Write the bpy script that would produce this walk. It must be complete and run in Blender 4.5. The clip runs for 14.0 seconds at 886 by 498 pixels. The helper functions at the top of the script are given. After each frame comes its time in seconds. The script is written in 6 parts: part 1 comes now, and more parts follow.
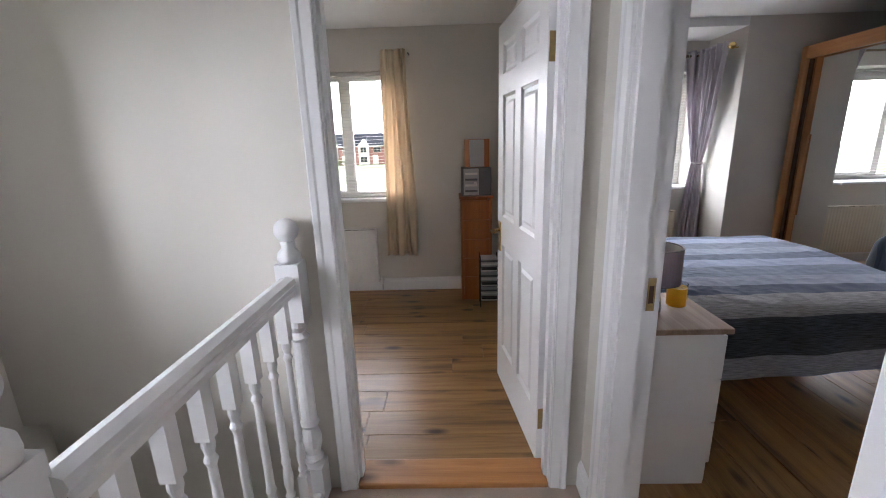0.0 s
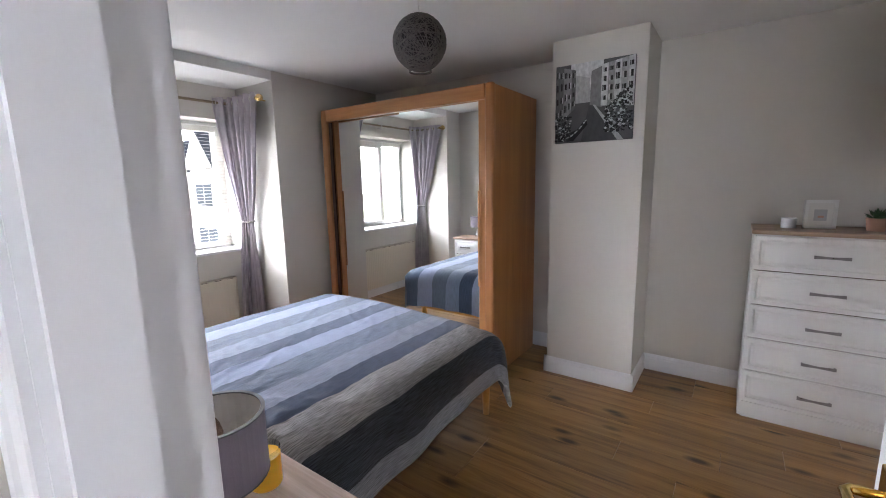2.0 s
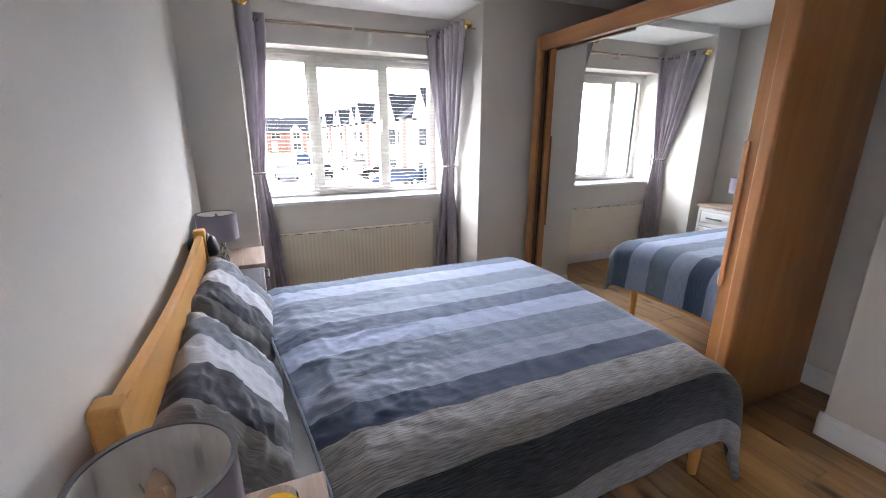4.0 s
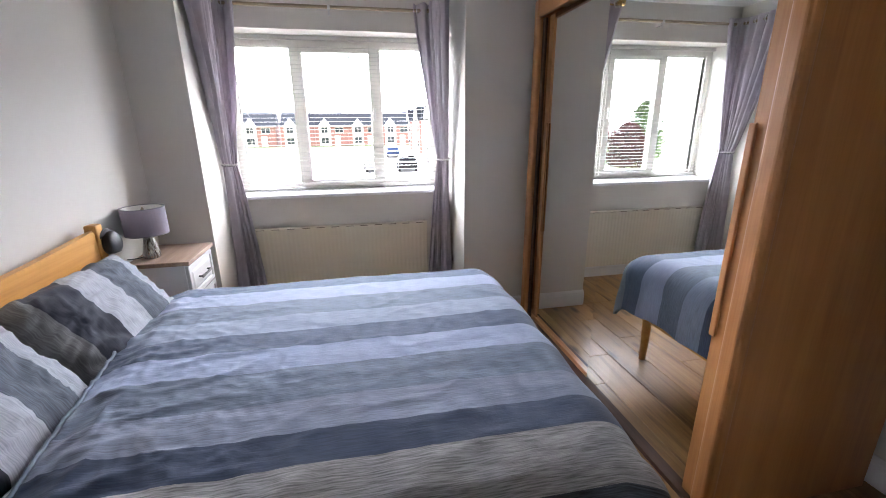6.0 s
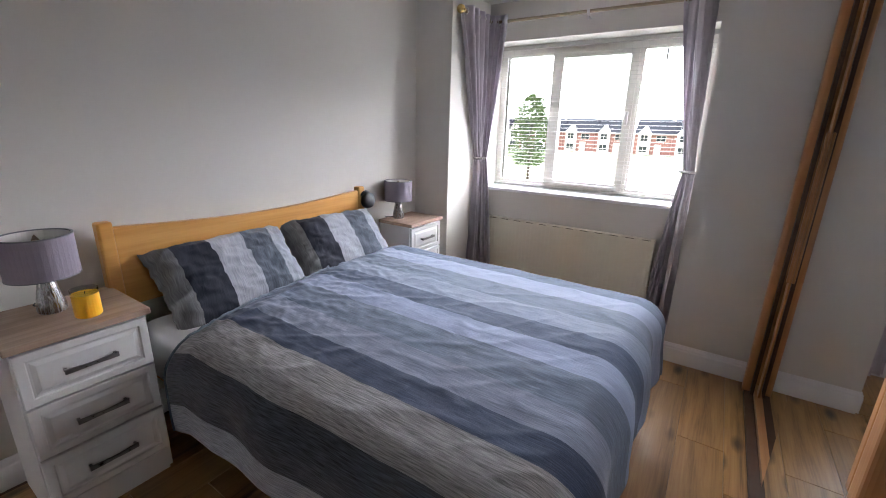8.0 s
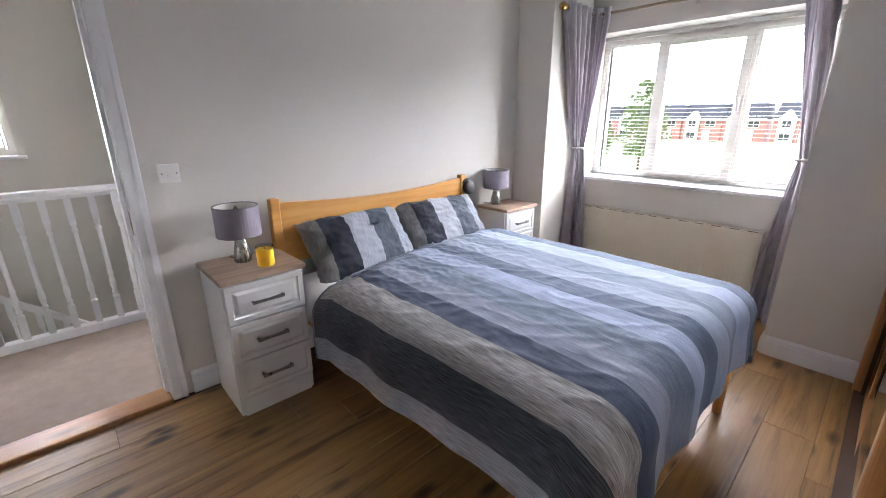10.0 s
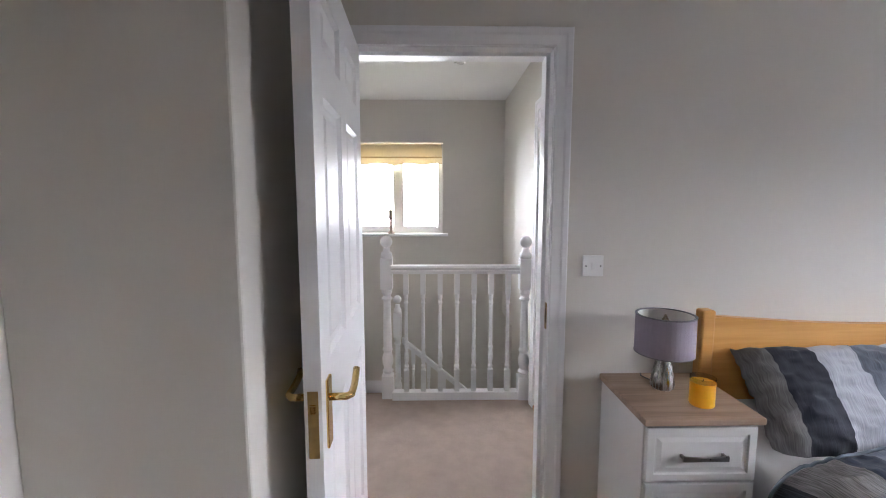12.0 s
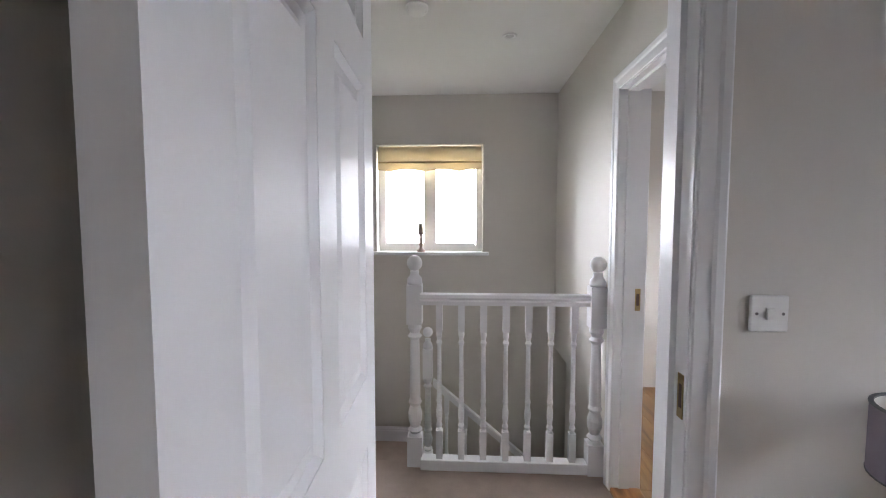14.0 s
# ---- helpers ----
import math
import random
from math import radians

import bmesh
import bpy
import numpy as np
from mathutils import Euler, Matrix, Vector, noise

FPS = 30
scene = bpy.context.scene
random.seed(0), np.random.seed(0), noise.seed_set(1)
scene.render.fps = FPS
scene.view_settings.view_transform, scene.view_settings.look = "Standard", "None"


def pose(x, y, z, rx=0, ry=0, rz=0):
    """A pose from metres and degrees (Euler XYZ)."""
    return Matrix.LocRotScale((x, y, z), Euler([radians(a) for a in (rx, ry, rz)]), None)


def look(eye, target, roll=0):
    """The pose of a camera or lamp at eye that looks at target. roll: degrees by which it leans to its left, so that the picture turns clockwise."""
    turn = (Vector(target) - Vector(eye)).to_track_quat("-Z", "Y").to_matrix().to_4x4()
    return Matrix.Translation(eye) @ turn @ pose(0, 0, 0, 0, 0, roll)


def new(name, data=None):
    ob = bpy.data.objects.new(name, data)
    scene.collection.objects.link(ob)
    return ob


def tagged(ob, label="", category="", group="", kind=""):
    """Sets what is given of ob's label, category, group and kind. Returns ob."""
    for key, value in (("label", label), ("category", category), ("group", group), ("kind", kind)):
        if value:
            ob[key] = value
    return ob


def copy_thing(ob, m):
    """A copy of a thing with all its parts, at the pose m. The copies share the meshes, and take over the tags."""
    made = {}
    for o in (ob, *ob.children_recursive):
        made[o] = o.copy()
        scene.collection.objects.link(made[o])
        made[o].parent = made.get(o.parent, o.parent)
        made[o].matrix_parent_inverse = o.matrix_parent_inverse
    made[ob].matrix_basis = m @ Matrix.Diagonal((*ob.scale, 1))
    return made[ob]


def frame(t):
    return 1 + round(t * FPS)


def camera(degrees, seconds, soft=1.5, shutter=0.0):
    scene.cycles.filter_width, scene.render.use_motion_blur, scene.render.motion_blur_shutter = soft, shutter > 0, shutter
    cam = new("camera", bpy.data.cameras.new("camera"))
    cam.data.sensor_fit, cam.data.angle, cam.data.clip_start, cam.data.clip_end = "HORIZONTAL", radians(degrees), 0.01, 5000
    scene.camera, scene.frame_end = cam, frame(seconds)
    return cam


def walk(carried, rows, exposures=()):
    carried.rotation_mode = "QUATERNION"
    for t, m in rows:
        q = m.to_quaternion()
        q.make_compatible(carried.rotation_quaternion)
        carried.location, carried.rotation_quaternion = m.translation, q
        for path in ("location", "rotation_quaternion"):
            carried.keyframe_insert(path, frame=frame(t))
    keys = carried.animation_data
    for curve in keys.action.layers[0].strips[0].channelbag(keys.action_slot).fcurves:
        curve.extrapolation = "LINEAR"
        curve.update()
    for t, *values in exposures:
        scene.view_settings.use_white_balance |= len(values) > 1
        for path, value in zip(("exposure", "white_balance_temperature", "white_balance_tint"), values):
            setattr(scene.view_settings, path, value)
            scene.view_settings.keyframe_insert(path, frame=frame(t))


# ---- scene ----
cam = camera(93.6, 14.0, soft=1.0)
PATH = [
    (0, (0.185, 0.146, 1.434), (0.137, 2.083, 0.937), -1.7),
    (0.5, (0.286, 0.407, 1.441), (0.927, 2.266, 1.073), -1.2),
    (1, (0.377, 0.628, 1.459), (1.596, 2.176, 1.113), -1.3),
    (1.5, (0.466, 0.815, 1.439), (2.052, 1.995, 1.132), -0.9),
    (2, (0.63, 0.925, 1.478), (2.244, 2.062, 1.159), -1.1),
    (2.5, (0.808, 1.013, 1.482), (2.349, 2.250, 1.159), -0.6),
    (3, (0.939, 1.125, 1.47), (2.217, 2.622, 1.101), 0.1),
    (3.5, (1.055, 1.182, 1.45), (2.043, 2.857, 0.978), -0.4),
    (3.6, (1.091, 1.197, 1.45), (2.013, 2.9, 0.941), -0.5),
    (3.7, (1.113, 1.199, 1.453), (1.985, 2.92, 0.92), -0.2),
    (5.8, (1.991, 1.361, 1.423), (2.486, 3.208, 0.836), -1.4),
    (6, (2.094, 1.359, 1.416), (2.468, 3.237, 0.838), -0.5),
    (6.5, (2.353, 1.373, 1.409), (2.381, 3.291, 0.844), 1.3),
    (7, (2.517, 1.442, 1.389), (2.219, 3.34, 0.831), 1.7),
    (7.5, (2.746, 1.469, 1.391), (1.965, 3.226, 0.84), 1.3),
    (7.7, (2.831, 1.453, 1.389), (1.897, 3.133, 0.837), 1.6),
    (9.8, (3.16, 1.224, 1.413), (1.878, 2.628, 0.795), 0.5),
    (10, (3.144, 1.186, 1.399), (1.747, 2.486, 0.8), -0.2),
    (10.5, (3.094, 1.118, 1.414), (1.33, 1.901, 0.889), -2.4),
    (11, (2.936, 1.111, 1.403), (0.993, 1.399, 1.026), 0.5),
    (11.5, (2.749, 1.087, 1.386), (0.775, 1.165, 1.076), 1.1),
    (12, (2.51, 0.941, 1.403), (0.522, 0.979, 1.196), 0.0),
    (12.5, (2.281, 0.882, 1.4), (0.287, 0.932, 1.257), -0.2),
    (13, (2.059, 0.892, 1.422), (0.063, 0.882, 1.296), -0.6),
    (13.5, (1.948, 0.89, 1.407), (-0.047, 0.809, 1.284), -0.3),
    (14, (1.843, 0.872, 1.371), (-0.15, 0.767, 1.245), 0.0),
]
EXPOSURE = 2.4
walk(cam, [(t, look(eye, target, roll)) for t, eye, target, roll in PATH],
     [(0.0, EXPOSURE - 0.6), (0.5, EXPOSURE - 0.65), (1.0, EXPOSURE - 0.3), (1.5, EXPOSURE), (2.5, EXPOSURE + 0.12), (3.5, EXPOSURE + 0.05), (6.5, EXPOSURE - 0.05), (7.0, EXPOSURE - 0.18), (7.5, EXPOSURE - 0.28),
      (10.0, EXPOSURE + 0.25), (10.5, EXPOSURE - 0.12), (11.0, EXPOSURE + 0.3), (11.5, EXPOSURE + 0.15), (12.5, EXPOSURE - 0.05), (14.0, EXPOSURE - 0.25)])

# ---- world and light ----
world = bpy.data.worlds.new("sky")
scene.world = world
world.use_nodes = True
wn = world.node_tree.nodes
wl = world.node_tree.links
sky = wn.new("ShaderNodeTexSky")
sky.sky_type = "NISHITA"
sky.sun_disc = False
sky.sun_elevation = radians(48)
sky.sun_rotation = radians(190)
sky.dust_density = 2.5
wl.new(sky.outputs["Color"], wn["Background"].inputs["Color"])
wn["Background"].inputs["Strength"].default_value = 0.06

sun_data = bpy.data.lights.new("sun", "SUN")
sun_data.energy = 1.1
sun_data.angle = radians(0.5)
sun_data.color = (1.0, 0.95, 0.88)
sun = new("sun", sun_data)
sun.matrix_world = look((0, 0, 30), (5, 26, 0))


SKY_GLOW = 6.5


def backdrop(name, corners, glow):
    """A plain glowing sheet in place of the sky, added to light the rooms."""
    me = bpy.data.meshes.new(name)
    me.from_pydata(corners, [], [(0, 1, 2, 3)])
    m = bpy.data.materials.new(name)
    m.use_nodes = True
    n = m.node_tree.nodes
    n.remove(n["Principled BSDF"])
    em = n.new("ShaderNodeEmission")
    em.inputs["Color"].default_value = (0.935, 0.955, 1.08, 1)
    em.inputs["Strength"].default_value = glow
    m.node_tree.links.new(em.outputs["Emission"], n["Material Output"].inputs["Surface"])
    me.materials.append(m)
    return tagged(new(name, me), "glowing sheet in place of the sky, added to light the rooms", "sky", "", "structure")


backdrop("backdrop_north", [(-330, 150, -6), (330, 150, -6), (330, 150, 220), (-330, 150, 220)], SKY_GLOW)
# Added close by: fills the landing window with white and lights the landing.
backdrop("backdrop_west", [(-16, -16, -4), (-16, 6, -4), (-16, 6, 16), (-16, -16, 16)], SKY_GLOW * 0.9)

# ---- materials ----
def mat(name, color, rough=0.6, metal=0.0, noise_scale=0.0, amount=0.06, bump=0.0, bump_scale=200.0,
        spec=0.5, stretch=None, coat=0.0, trans=0.0, sheen=0.0):
    m = bpy.data.materials.new(name)
    m.use_nodes = True
    n, l = m.node_tree.nodes, m.node_tree.links
    b = n["Principled BSDF"]
    b.inputs["Base Color"].default_value = (*color, 1)
    b.inputs["Roughness"].default_value = rough
    b.inputs["Metallic"].default_value = metal
    b.inputs["Specular IOR Level"].default_value = spec
    b.inputs["Coat Weight"].default_value = coat
    b.inputs["Transmission Weight"].default_value = trans
    b.inputs["Sheen Weight"].default_value = sheen
    tc = n.new("ShaderNodeTexCoord")
    mp = n.new("ShaderNodeMapping")
    l.new(tc.outputs["Object"], mp.inputs["Vector"])
    if stretch:
        mp.inputs["Scale"].default_value = stretch
    if noise_scale:
        nz = n.new("ShaderNodeTexNoise")
        nz.inputs["Scale"].default_value = noise_scale
        nz.inputs["Detail"].default_value = 6
        l.new(mp.outputs["Vector"], nz.inputs["Vector"])
        mix = n.new("ShaderNodeMixRGB")
        mix.inputs["Color1"].default_value = (*[c * (1 - amount) for c in color], 1)
        mix.inputs["Color2"].default_value = (*[min(1, c * (1 + amount)) for c in color], 1)
        l.new(nz.outputs["Fac"], mix.inputs["Fac"])
        l.new(mix.outputs["Color"], b.inputs["Base Color"])
        rr = n.new("ShaderNodeMapRange")
        rr.inputs["From Min"].default_value, rr.inputs["From Max"].default_value = 0.3, 0.7
        rr.inputs["To Min"].default_value, rr.inputs["To Max"].default_value = rough * 0.88, min(1, rough * 1.12)
        l.new(nz.outputs["Fac"], rr.inputs["Value"])
        l.new(rr.outputs["Result"], b.inputs["Roughness"])
    if bump:
        nb = n.new("ShaderNodeTexNoise")
        nb.inputs["Scale"].default_value = bump_scale
        nb.inputs["Detail"].default_value = 4
        l.new(mp.outputs["Vector"], nb.inputs["Vector"])
        bp = n.new("ShaderNodeBump")
        bp.inputs["Strength"].default_value = bump
        bp.inputs["Distance"].default_value = 0.01
        l.new(nb.outputs["Fac"], bp.inputs["Height"])
        l.new(bp.outputs["Normal"], b.inputs["Normal"])
    return m


def wood(name, dark, mid, light, axis=1, scale=1.0, rough=0.45, knots=0.0, vary=0.0, coat=0.0):
    """Grain runs along the given axis of the object; knots and per-piece variation on request."""
    m = bpy.data.materials.new(name)
    m.use_nodes = True
    n, l = m.node_tree.nodes, m.node_tree.links
    b = n["Principled BSDF"]
    b.inputs["Coat Weight"].default_value = coat
    b.inputs["Coat Roughness"].default_value = 0.25
    tc = n.new("ShaderNodeTexCoord")
    src = tc.outputs["Object"]
    info = n.new("ShaderNodeObjectInfo")
    if vary:
        add = n.new("ShaderNodeVectorMath")
        add.operation = "MULTIPLY_ADD"
        cmb = n.new("ShaderNodeCombineXYZ")
        for k in range(3):
            l.new(info.outputs["Random"], cmb.inputs[k])
        l.new(cmb.outputs["Vector"], add.inputs[0])
        add.inputs[1].default_value = (37.0, 53.0, 71.0)
        l.new(src, add.inputs[2])
        src = add.outputs["Vector"]
    mp = n.new("ShaderNodeMapping")
    st = [14.0 * scale] * 3
    st[axis] = 0.9 * scale
    mp.inputs["Scale"].default_value = st
    l.new(src, mp.inputs["Vector"])
    nz = n.new("ShaderNodeTexNoise")
    nz.inputs["Scale"].default_value = 1.0
    nz.inputs["Detail"].default_value = 8
    nz.inputs["Roughness"].default_value = 0.62
    nz.inputs["Distortion"].default_value = 0.6
    l.new(mp.outputs["Vector"], nz.inputs["Vector"])
    mp2 = n.new("ShaderNodeMapping")
    st2 = [160.0 * scale] * 3
    st2[axis] = 5.0 * scale
    mp2.inputs["Scale"].default_value = st2
    l.new(src, mp2.inputs["Vector"])
    fine = n.new("ShaderNodeTexNoise")
    fine.inputs["Scale"].default_value = 1.0
    fine.inputs["Detail"].default_value = 3
    l.new(mp2.outputs["Vector"], fine.inputs["Vector"])
    mx = n.new("ShaderNodeMath")
    mx.operation = "MULTIPLY_ADD"
    l.new(fine.outputs["Fac"], mx.inputs[0])
    mx.inputs[1].default_value = 0.25
    l.new(nz.outputs["Fac"], mx.inputs[2])
    ramp = n.new("ShaderNodeValToRGB")
    e = ramp.color_ramp.elements
    e[0].position, e[0].color = 0.41, (*dark, 1)
    e[1].position, e[1].color = 0.80, (*light, 1)
    k = e.new(0.60)
    k.color = (*mid, 1)
    l.new(mx.outputs["Value"], ramp.inputs["Fac"])
    col = ramp.outputs["Color"]
    if knots:
        mp3 = n.new("ShaderNodeMapping")
        st3 = [7.5] * 3
        st3[axis] = 3.0
        st3[2] = 0.0
        mp3.inputs["Scale"].default_value = st3
        l.new(src, mp3.inputs["Vector"])
        vo = n.new("ShaderNodeTexVoronoi")
        vo.inputs["Scale"].default_value = 1.0
        l.new(mp3.outputs["Vector"], vo.inputs["Vector"])
        nzk = n.new("ShaderNodeMath")
        nzk.operation = "MULTIPLY_ADD"
        l.new(fine.outputs["Fac"], nzk.inputs[0])
        nzk.inputs[1].default_value = 0.05
        l.new(vo.outputs["Distance"], nzk.inputs[2])
        kr = n.new("ShaderNodeValToRGB")
        ke = kr.color_ramp.elements
        ke[0].position, ke[0].color = 0.11, (1, 1, 1, 1)
        ke[1].position, ke[1].color = 0.27, (0, 0, 0, 1)
        l.new(nzk.outputs["Value"], kr.inputs["Fac"])
        kf = n.new("ShaderNodeMath")
        kf.operation = "MULTIPLY"
        kf.inputs[1].default_value = knots
        l.new(kr.outputs["Color"], kf.inputs[0])
        mk = n.new("ShaderNodeMixRGB")
        mk.inputs["Color2"].default_value = (*[c * 0.35 for c in dark], 1)
        l.new(kf.outputs["Value"], mk.inputs["Fac"])
        l.new(col, mk.inputs["Color1"])
        col = mk.outputs["Color"]
    if vary:
        mr = n.new("ShaderNodeMapRange")
        mr.inputs["To Min"].default_value, mr.inputs["To Max"].default_value = 1 - vary, 1 + vary
        l.new(info.outputs["Random"], mr.inputs["Value"])
        mul = n.new("ShaderNodeVectorMath")
        mul.operation = "SCALE"
        l.new(col, mul.inputs[0])
        l.new(mr.outputs["Result"], mul.inputs["Scale"])
        col = mul.outputs["Vector"]
    l.new(col, b.inputs["Base Color"])
    rr = n.new("ShaderNodeMapRange")
    rr.inputs["To Min"].default_value, rr.inputs["To Max"].default_value = rough * 0.8, rough * 1.25
    l.new(nz.outputs["Fac"], rr.inputs["Value"])
    l.new(rr.outputs["Result"], b.inputs["Roughness"])
    bp = n.new("ShaderNodeBump")
    bp.inputs["Strength"].default_value = 0.12
    bp.inputs["Distance"].default_value = 0.002
    l.new(fine.outputs["Fac"], bp.inputs["Height"])
    l.new(bp.outputs["Normal"], b.inputs["Normal"])
    return m


def striped(name, stops):
    """Woven cotton: bands across UV v in metres (start, colour, streak), with slubby threads along u."""
    m = bpy.data.materials.new(name)
    m.use_nodes = True
    n, l = m.node_tree.nodes, m.node_tree.links
    b = n["Principled BSDF"]
    b.inputs["Roughness"].default_value = 0.9
    b.inputs["Specular IOR Level"].default_value = 0.2
    b.inputs["Sheen Weight"].default_value = 0.15
    uv = n.new("ShaderNodeUVMap")
    uv.uv_map = "cloth"
    sep = n.new("ShaderNodeSeparateXYZ")
    l.new(uv.outputs["UV"], sep.inputs["Vector"])
    wob = n.new("ShaderNodeTexNoise")
    wob.inputs["Scale"].default_value = 5.0
    l.new(uv.outputs["UV"], wob.inputs["Vector"])
    wm = n.new("ShaderNodeMath")
    wm.operation = "MULTIPLY_ADD"
    l.new(wob.outputs["Fac"], wm.inputs[0])
    wm.inputs[1].default_value = 0.005
    l.new(sep.outputs["Y"], wm.inputs[2])
    length = 2.6
    dv = n.new("ShaderNodeMath")
    dv.operation = "DIVIDE"
    l.new(wm.outputs["Value"], dv.inputs[0])
    dv.inputs[1].default_value = length
    ramp = n.new("ShaderNodeValToRGB")
    ramp.color_ramp.interpolation = "CONSTANT"
    e = ramp.color_ramp.elements
    streak = n.new("ShaderNodeValToRGB")
    streak.color_ramp.interpolation = "CONSTANT"
    e2 = streak.color_ramp.elements
    for i, (v, c, sk) in enumerate(stops):
        if i < 2:
            e[i].position = v / length
            e2[i].position = v / length
            k, k2 = e[i], e2[i]
        else:
            k, k2 = e.new(v / length), e2.new(v / length)
        k.color = (*c, 1)
        k2.color = (sk, sk, sk, 1)
    l.new(dv.outputs["Value"], ramp.inputs["Fac"])
    l.new(dv.outputs["Value"], streak.inputs["Fac"])
    mp = n.new("ShaderNodeMapping")
    mp.inputs["Scale"].default_value = (15, 250, 1)
    l.new(uv.outputs["UV"], mp.inputs["Vector"])
    nz = n.new("ShaderNodeTexNoise")
    nz.inputs["Scale"].default_value = 1.0
    nz.inputs["Detail"].default_value = 3
    l.new(mp.outputs["Vector"], nz.inputs["Vector"])
    con = n.new("ShaderNodeMapRange")
    con.inputs["From Min"].default_value, con.inputs["From Max"].default_value = 0.32, 0.68
    con.inputs["To Min"].default_value, con.inputs["To Max"].default_value = -1.0, 1.0
    l.new(nz.outputs["Fac"], con.inputs["Value"])
    am = n.new("ShaderNodeMath")
    am.operation = "MULTIPLY_ADD"
    l.new(con.outputs["Result"], am.inputs[0])
    l.new(streak.outputs["Color"], am.inputs[1])
    am.inputs[2].default_value = 1.0
    sc = n.new("ShaderNodeVectorMath")
    sc.operation = "SCALE"
    l.new(ramp.outputs["Color"], sc.inputs[0])
    l.new(am.outputs["Value"], sc.inputs["Scale"])
    l.new(sc.outputs["Vector"], b.inputs["Base Color"])
    wr = n.new("ShaderNodeTexNoise")
    wr.inputs["Scale"].default_value = 1.0
    wr.inputs["Detail"].default_value = 6
    wr.inputs["Distortion"].default_value = 0.7
    crease = n.new("ShaderNodeMapping")
    crease.inputs["Rotation"].default_value = (0, 0, radians(28))
    crease.inputs["Scale"].default_value = (5, 17, 1)
    l.new(uv.outputs["UV"], crease.inputs["Vector"])
    l.new(crease.outputs["Vector"], wr.inputs["Vector"])
    b1 = n.new("ShaderNodeBump")
    b1.inputs["Strength"].default_value = 0.16
    b1.inputs["Distance"].default_value = 0.02
    l.new(wr.outputs["Fac"], b1.inputs["Height"])
    rd = n.new("ShaderNodeTexNoise")
    rd.noise_type = "RIDGED_MULTIFRACTAL"
    rd.inputs["Scale"].default_value = 1.0
    rd.inputs["Detail"].default_value = 3
    rd.inputs["Roughness"].default_value = 0.45
    rd.inputs["Distortion"].default_value = 0.4
    turn = n.new("ShaderNodeMapping")
    turn.inputs["Rotation"].default_value = (0, 0, radians(-38))
    turn.inputs["Scale"].default_value = (5.0, 15.0, 1)
    l.new(uv.outputs["UV"], turn.inputs["Vector"])
    l.new(turn.outputs["Vector"], rd.inputs["Vector"])
    b0 = n.new("ShaderNodeBump")
    b0.inputs["Strength"].default_value = 0.32
    b0.inputs["Distance"].default_value = 0.006
    l.new(rd.outputs["Fac"], b0.inputs["Height"])
    l.new(b0.outputs["Normal"], b1.inputs["Normal"])
    b2 = n.new("ShaderNodeBump")
    b2.inputs["Strength"].default_value = 0.25
    b2.inputs["Distance"].default_value = 0.002
    l.new(nz.outputs["Fac"], b2.inputs["Height"])
    l.new(b1.outputs["Normal"], b2.inputs["Normal"])
    l.new(b2.outputs["Normal"], b.inputs["Normal"])
    return m


def glass_mat(name):
    m = bpy.data.materials.new(name)
    m.use_nodes = True
    n, l = m.node_tree.nodes, m.node_tree.links
    b = n["Principled BSDF"]
    b.inputs["Roughness"].default_value = 0.0
    b.inputs["IOR"].default_value = 1.01
    b.inputs["Transmission Weight"].default_value = 1.0
    return m


WALL = mat("wall_paint", (0.66, 0.63, 0.578), 0.85, noise_scale=1.6, amount=0.025, bump=0.06, bump_scale=350)
CEIL = mat("ceiling_paint", (0.82, 0.81, 0.79), 0.9, noise_scale=2.0, amount=0.02, bump=0.05, bump_scale=300)
GLOSS = mat("white_gloss_paint", (0.80, 0.80, 0.81), 0.33, noise_scale=5, amount=0.012)
SATIN = mat("white_satin_laminate", (0.68, 0.67, 0.66), 0.38, noise_scale=9, amount=0.02)
UPVC = mat("white_upvc", (0.74, 0.72, 0.67), 0.3, noise_scale=8, amount=0.015)
CREAM = mat("cream_enamel", (0.74, 0.68, 0.56), 0.35, noise_scale=7, amount=0.025)
CARPET = mat("beige_carpet", (0.54, 0.435, 0.365), 0.98, noise_scale=9, amount=0.22, bump=0.9, bump_scale=420, spec=0.1)
MIRROR = mat("mirror_silver", (0.86, 0.88, 0.87), 0.015, metal=1.0)
GLASS = glass_mat("clear_glass")
BRASS = mat("polished_brass", (0.78, 0.55, 0.22), 0.18, metal=1.0, noise_scale=30, amount=0.08)
OLD_BRASS = mat("tarnished_brass", (0.36, 0.26, 0.12), 0.35, metal=1.0, noise_scale=60, amount=0.25)
CHROME = mat("brushed_steel", (0.60, 0.585, 0.57), 0.42, metal=1.0, noise_scale=40, amount=0.06)
LAMP_STEEL = mat("brushed_lamp_steel", (0.36, 0.35, 0.34), 0.27, metal=1.0, noise_scale=40, amount=0.1, stretch=(6, 6, 0.3))
ROD = mat("antique_bronze", (0.30, 0.24, 0.17), 0.35, metal=1.0, noise_scale=40, amount=0.1)
PEWTER = mat("pewter_handle", (0.24, 0.23, 0.23), 0.3, metal=1.0, noise_scale=60, amount=0.15)
BEECH = wood("beech_veneer", (0.35, 0.145, 0.052), (0.43, 0.19, 0.07), (0.50, 0.235, 0.092), axis=2, scale=0.8, rough=0.36)
BEECH_H = wood("beech_veneer_long", (0.35, 0.145, 0.052), (0.43, 0.19, 0.07), (0.50, 0.235, 0.092), axis=1, scale=0.8, rough=0.36)
# Dark for joints and track, and for shade painted into slots and gaps.
DARK_GROOVE = mat("dark_groove", (0.07, 0.03, 0.015), 0.6, noise_scale=20, amount=0.2)
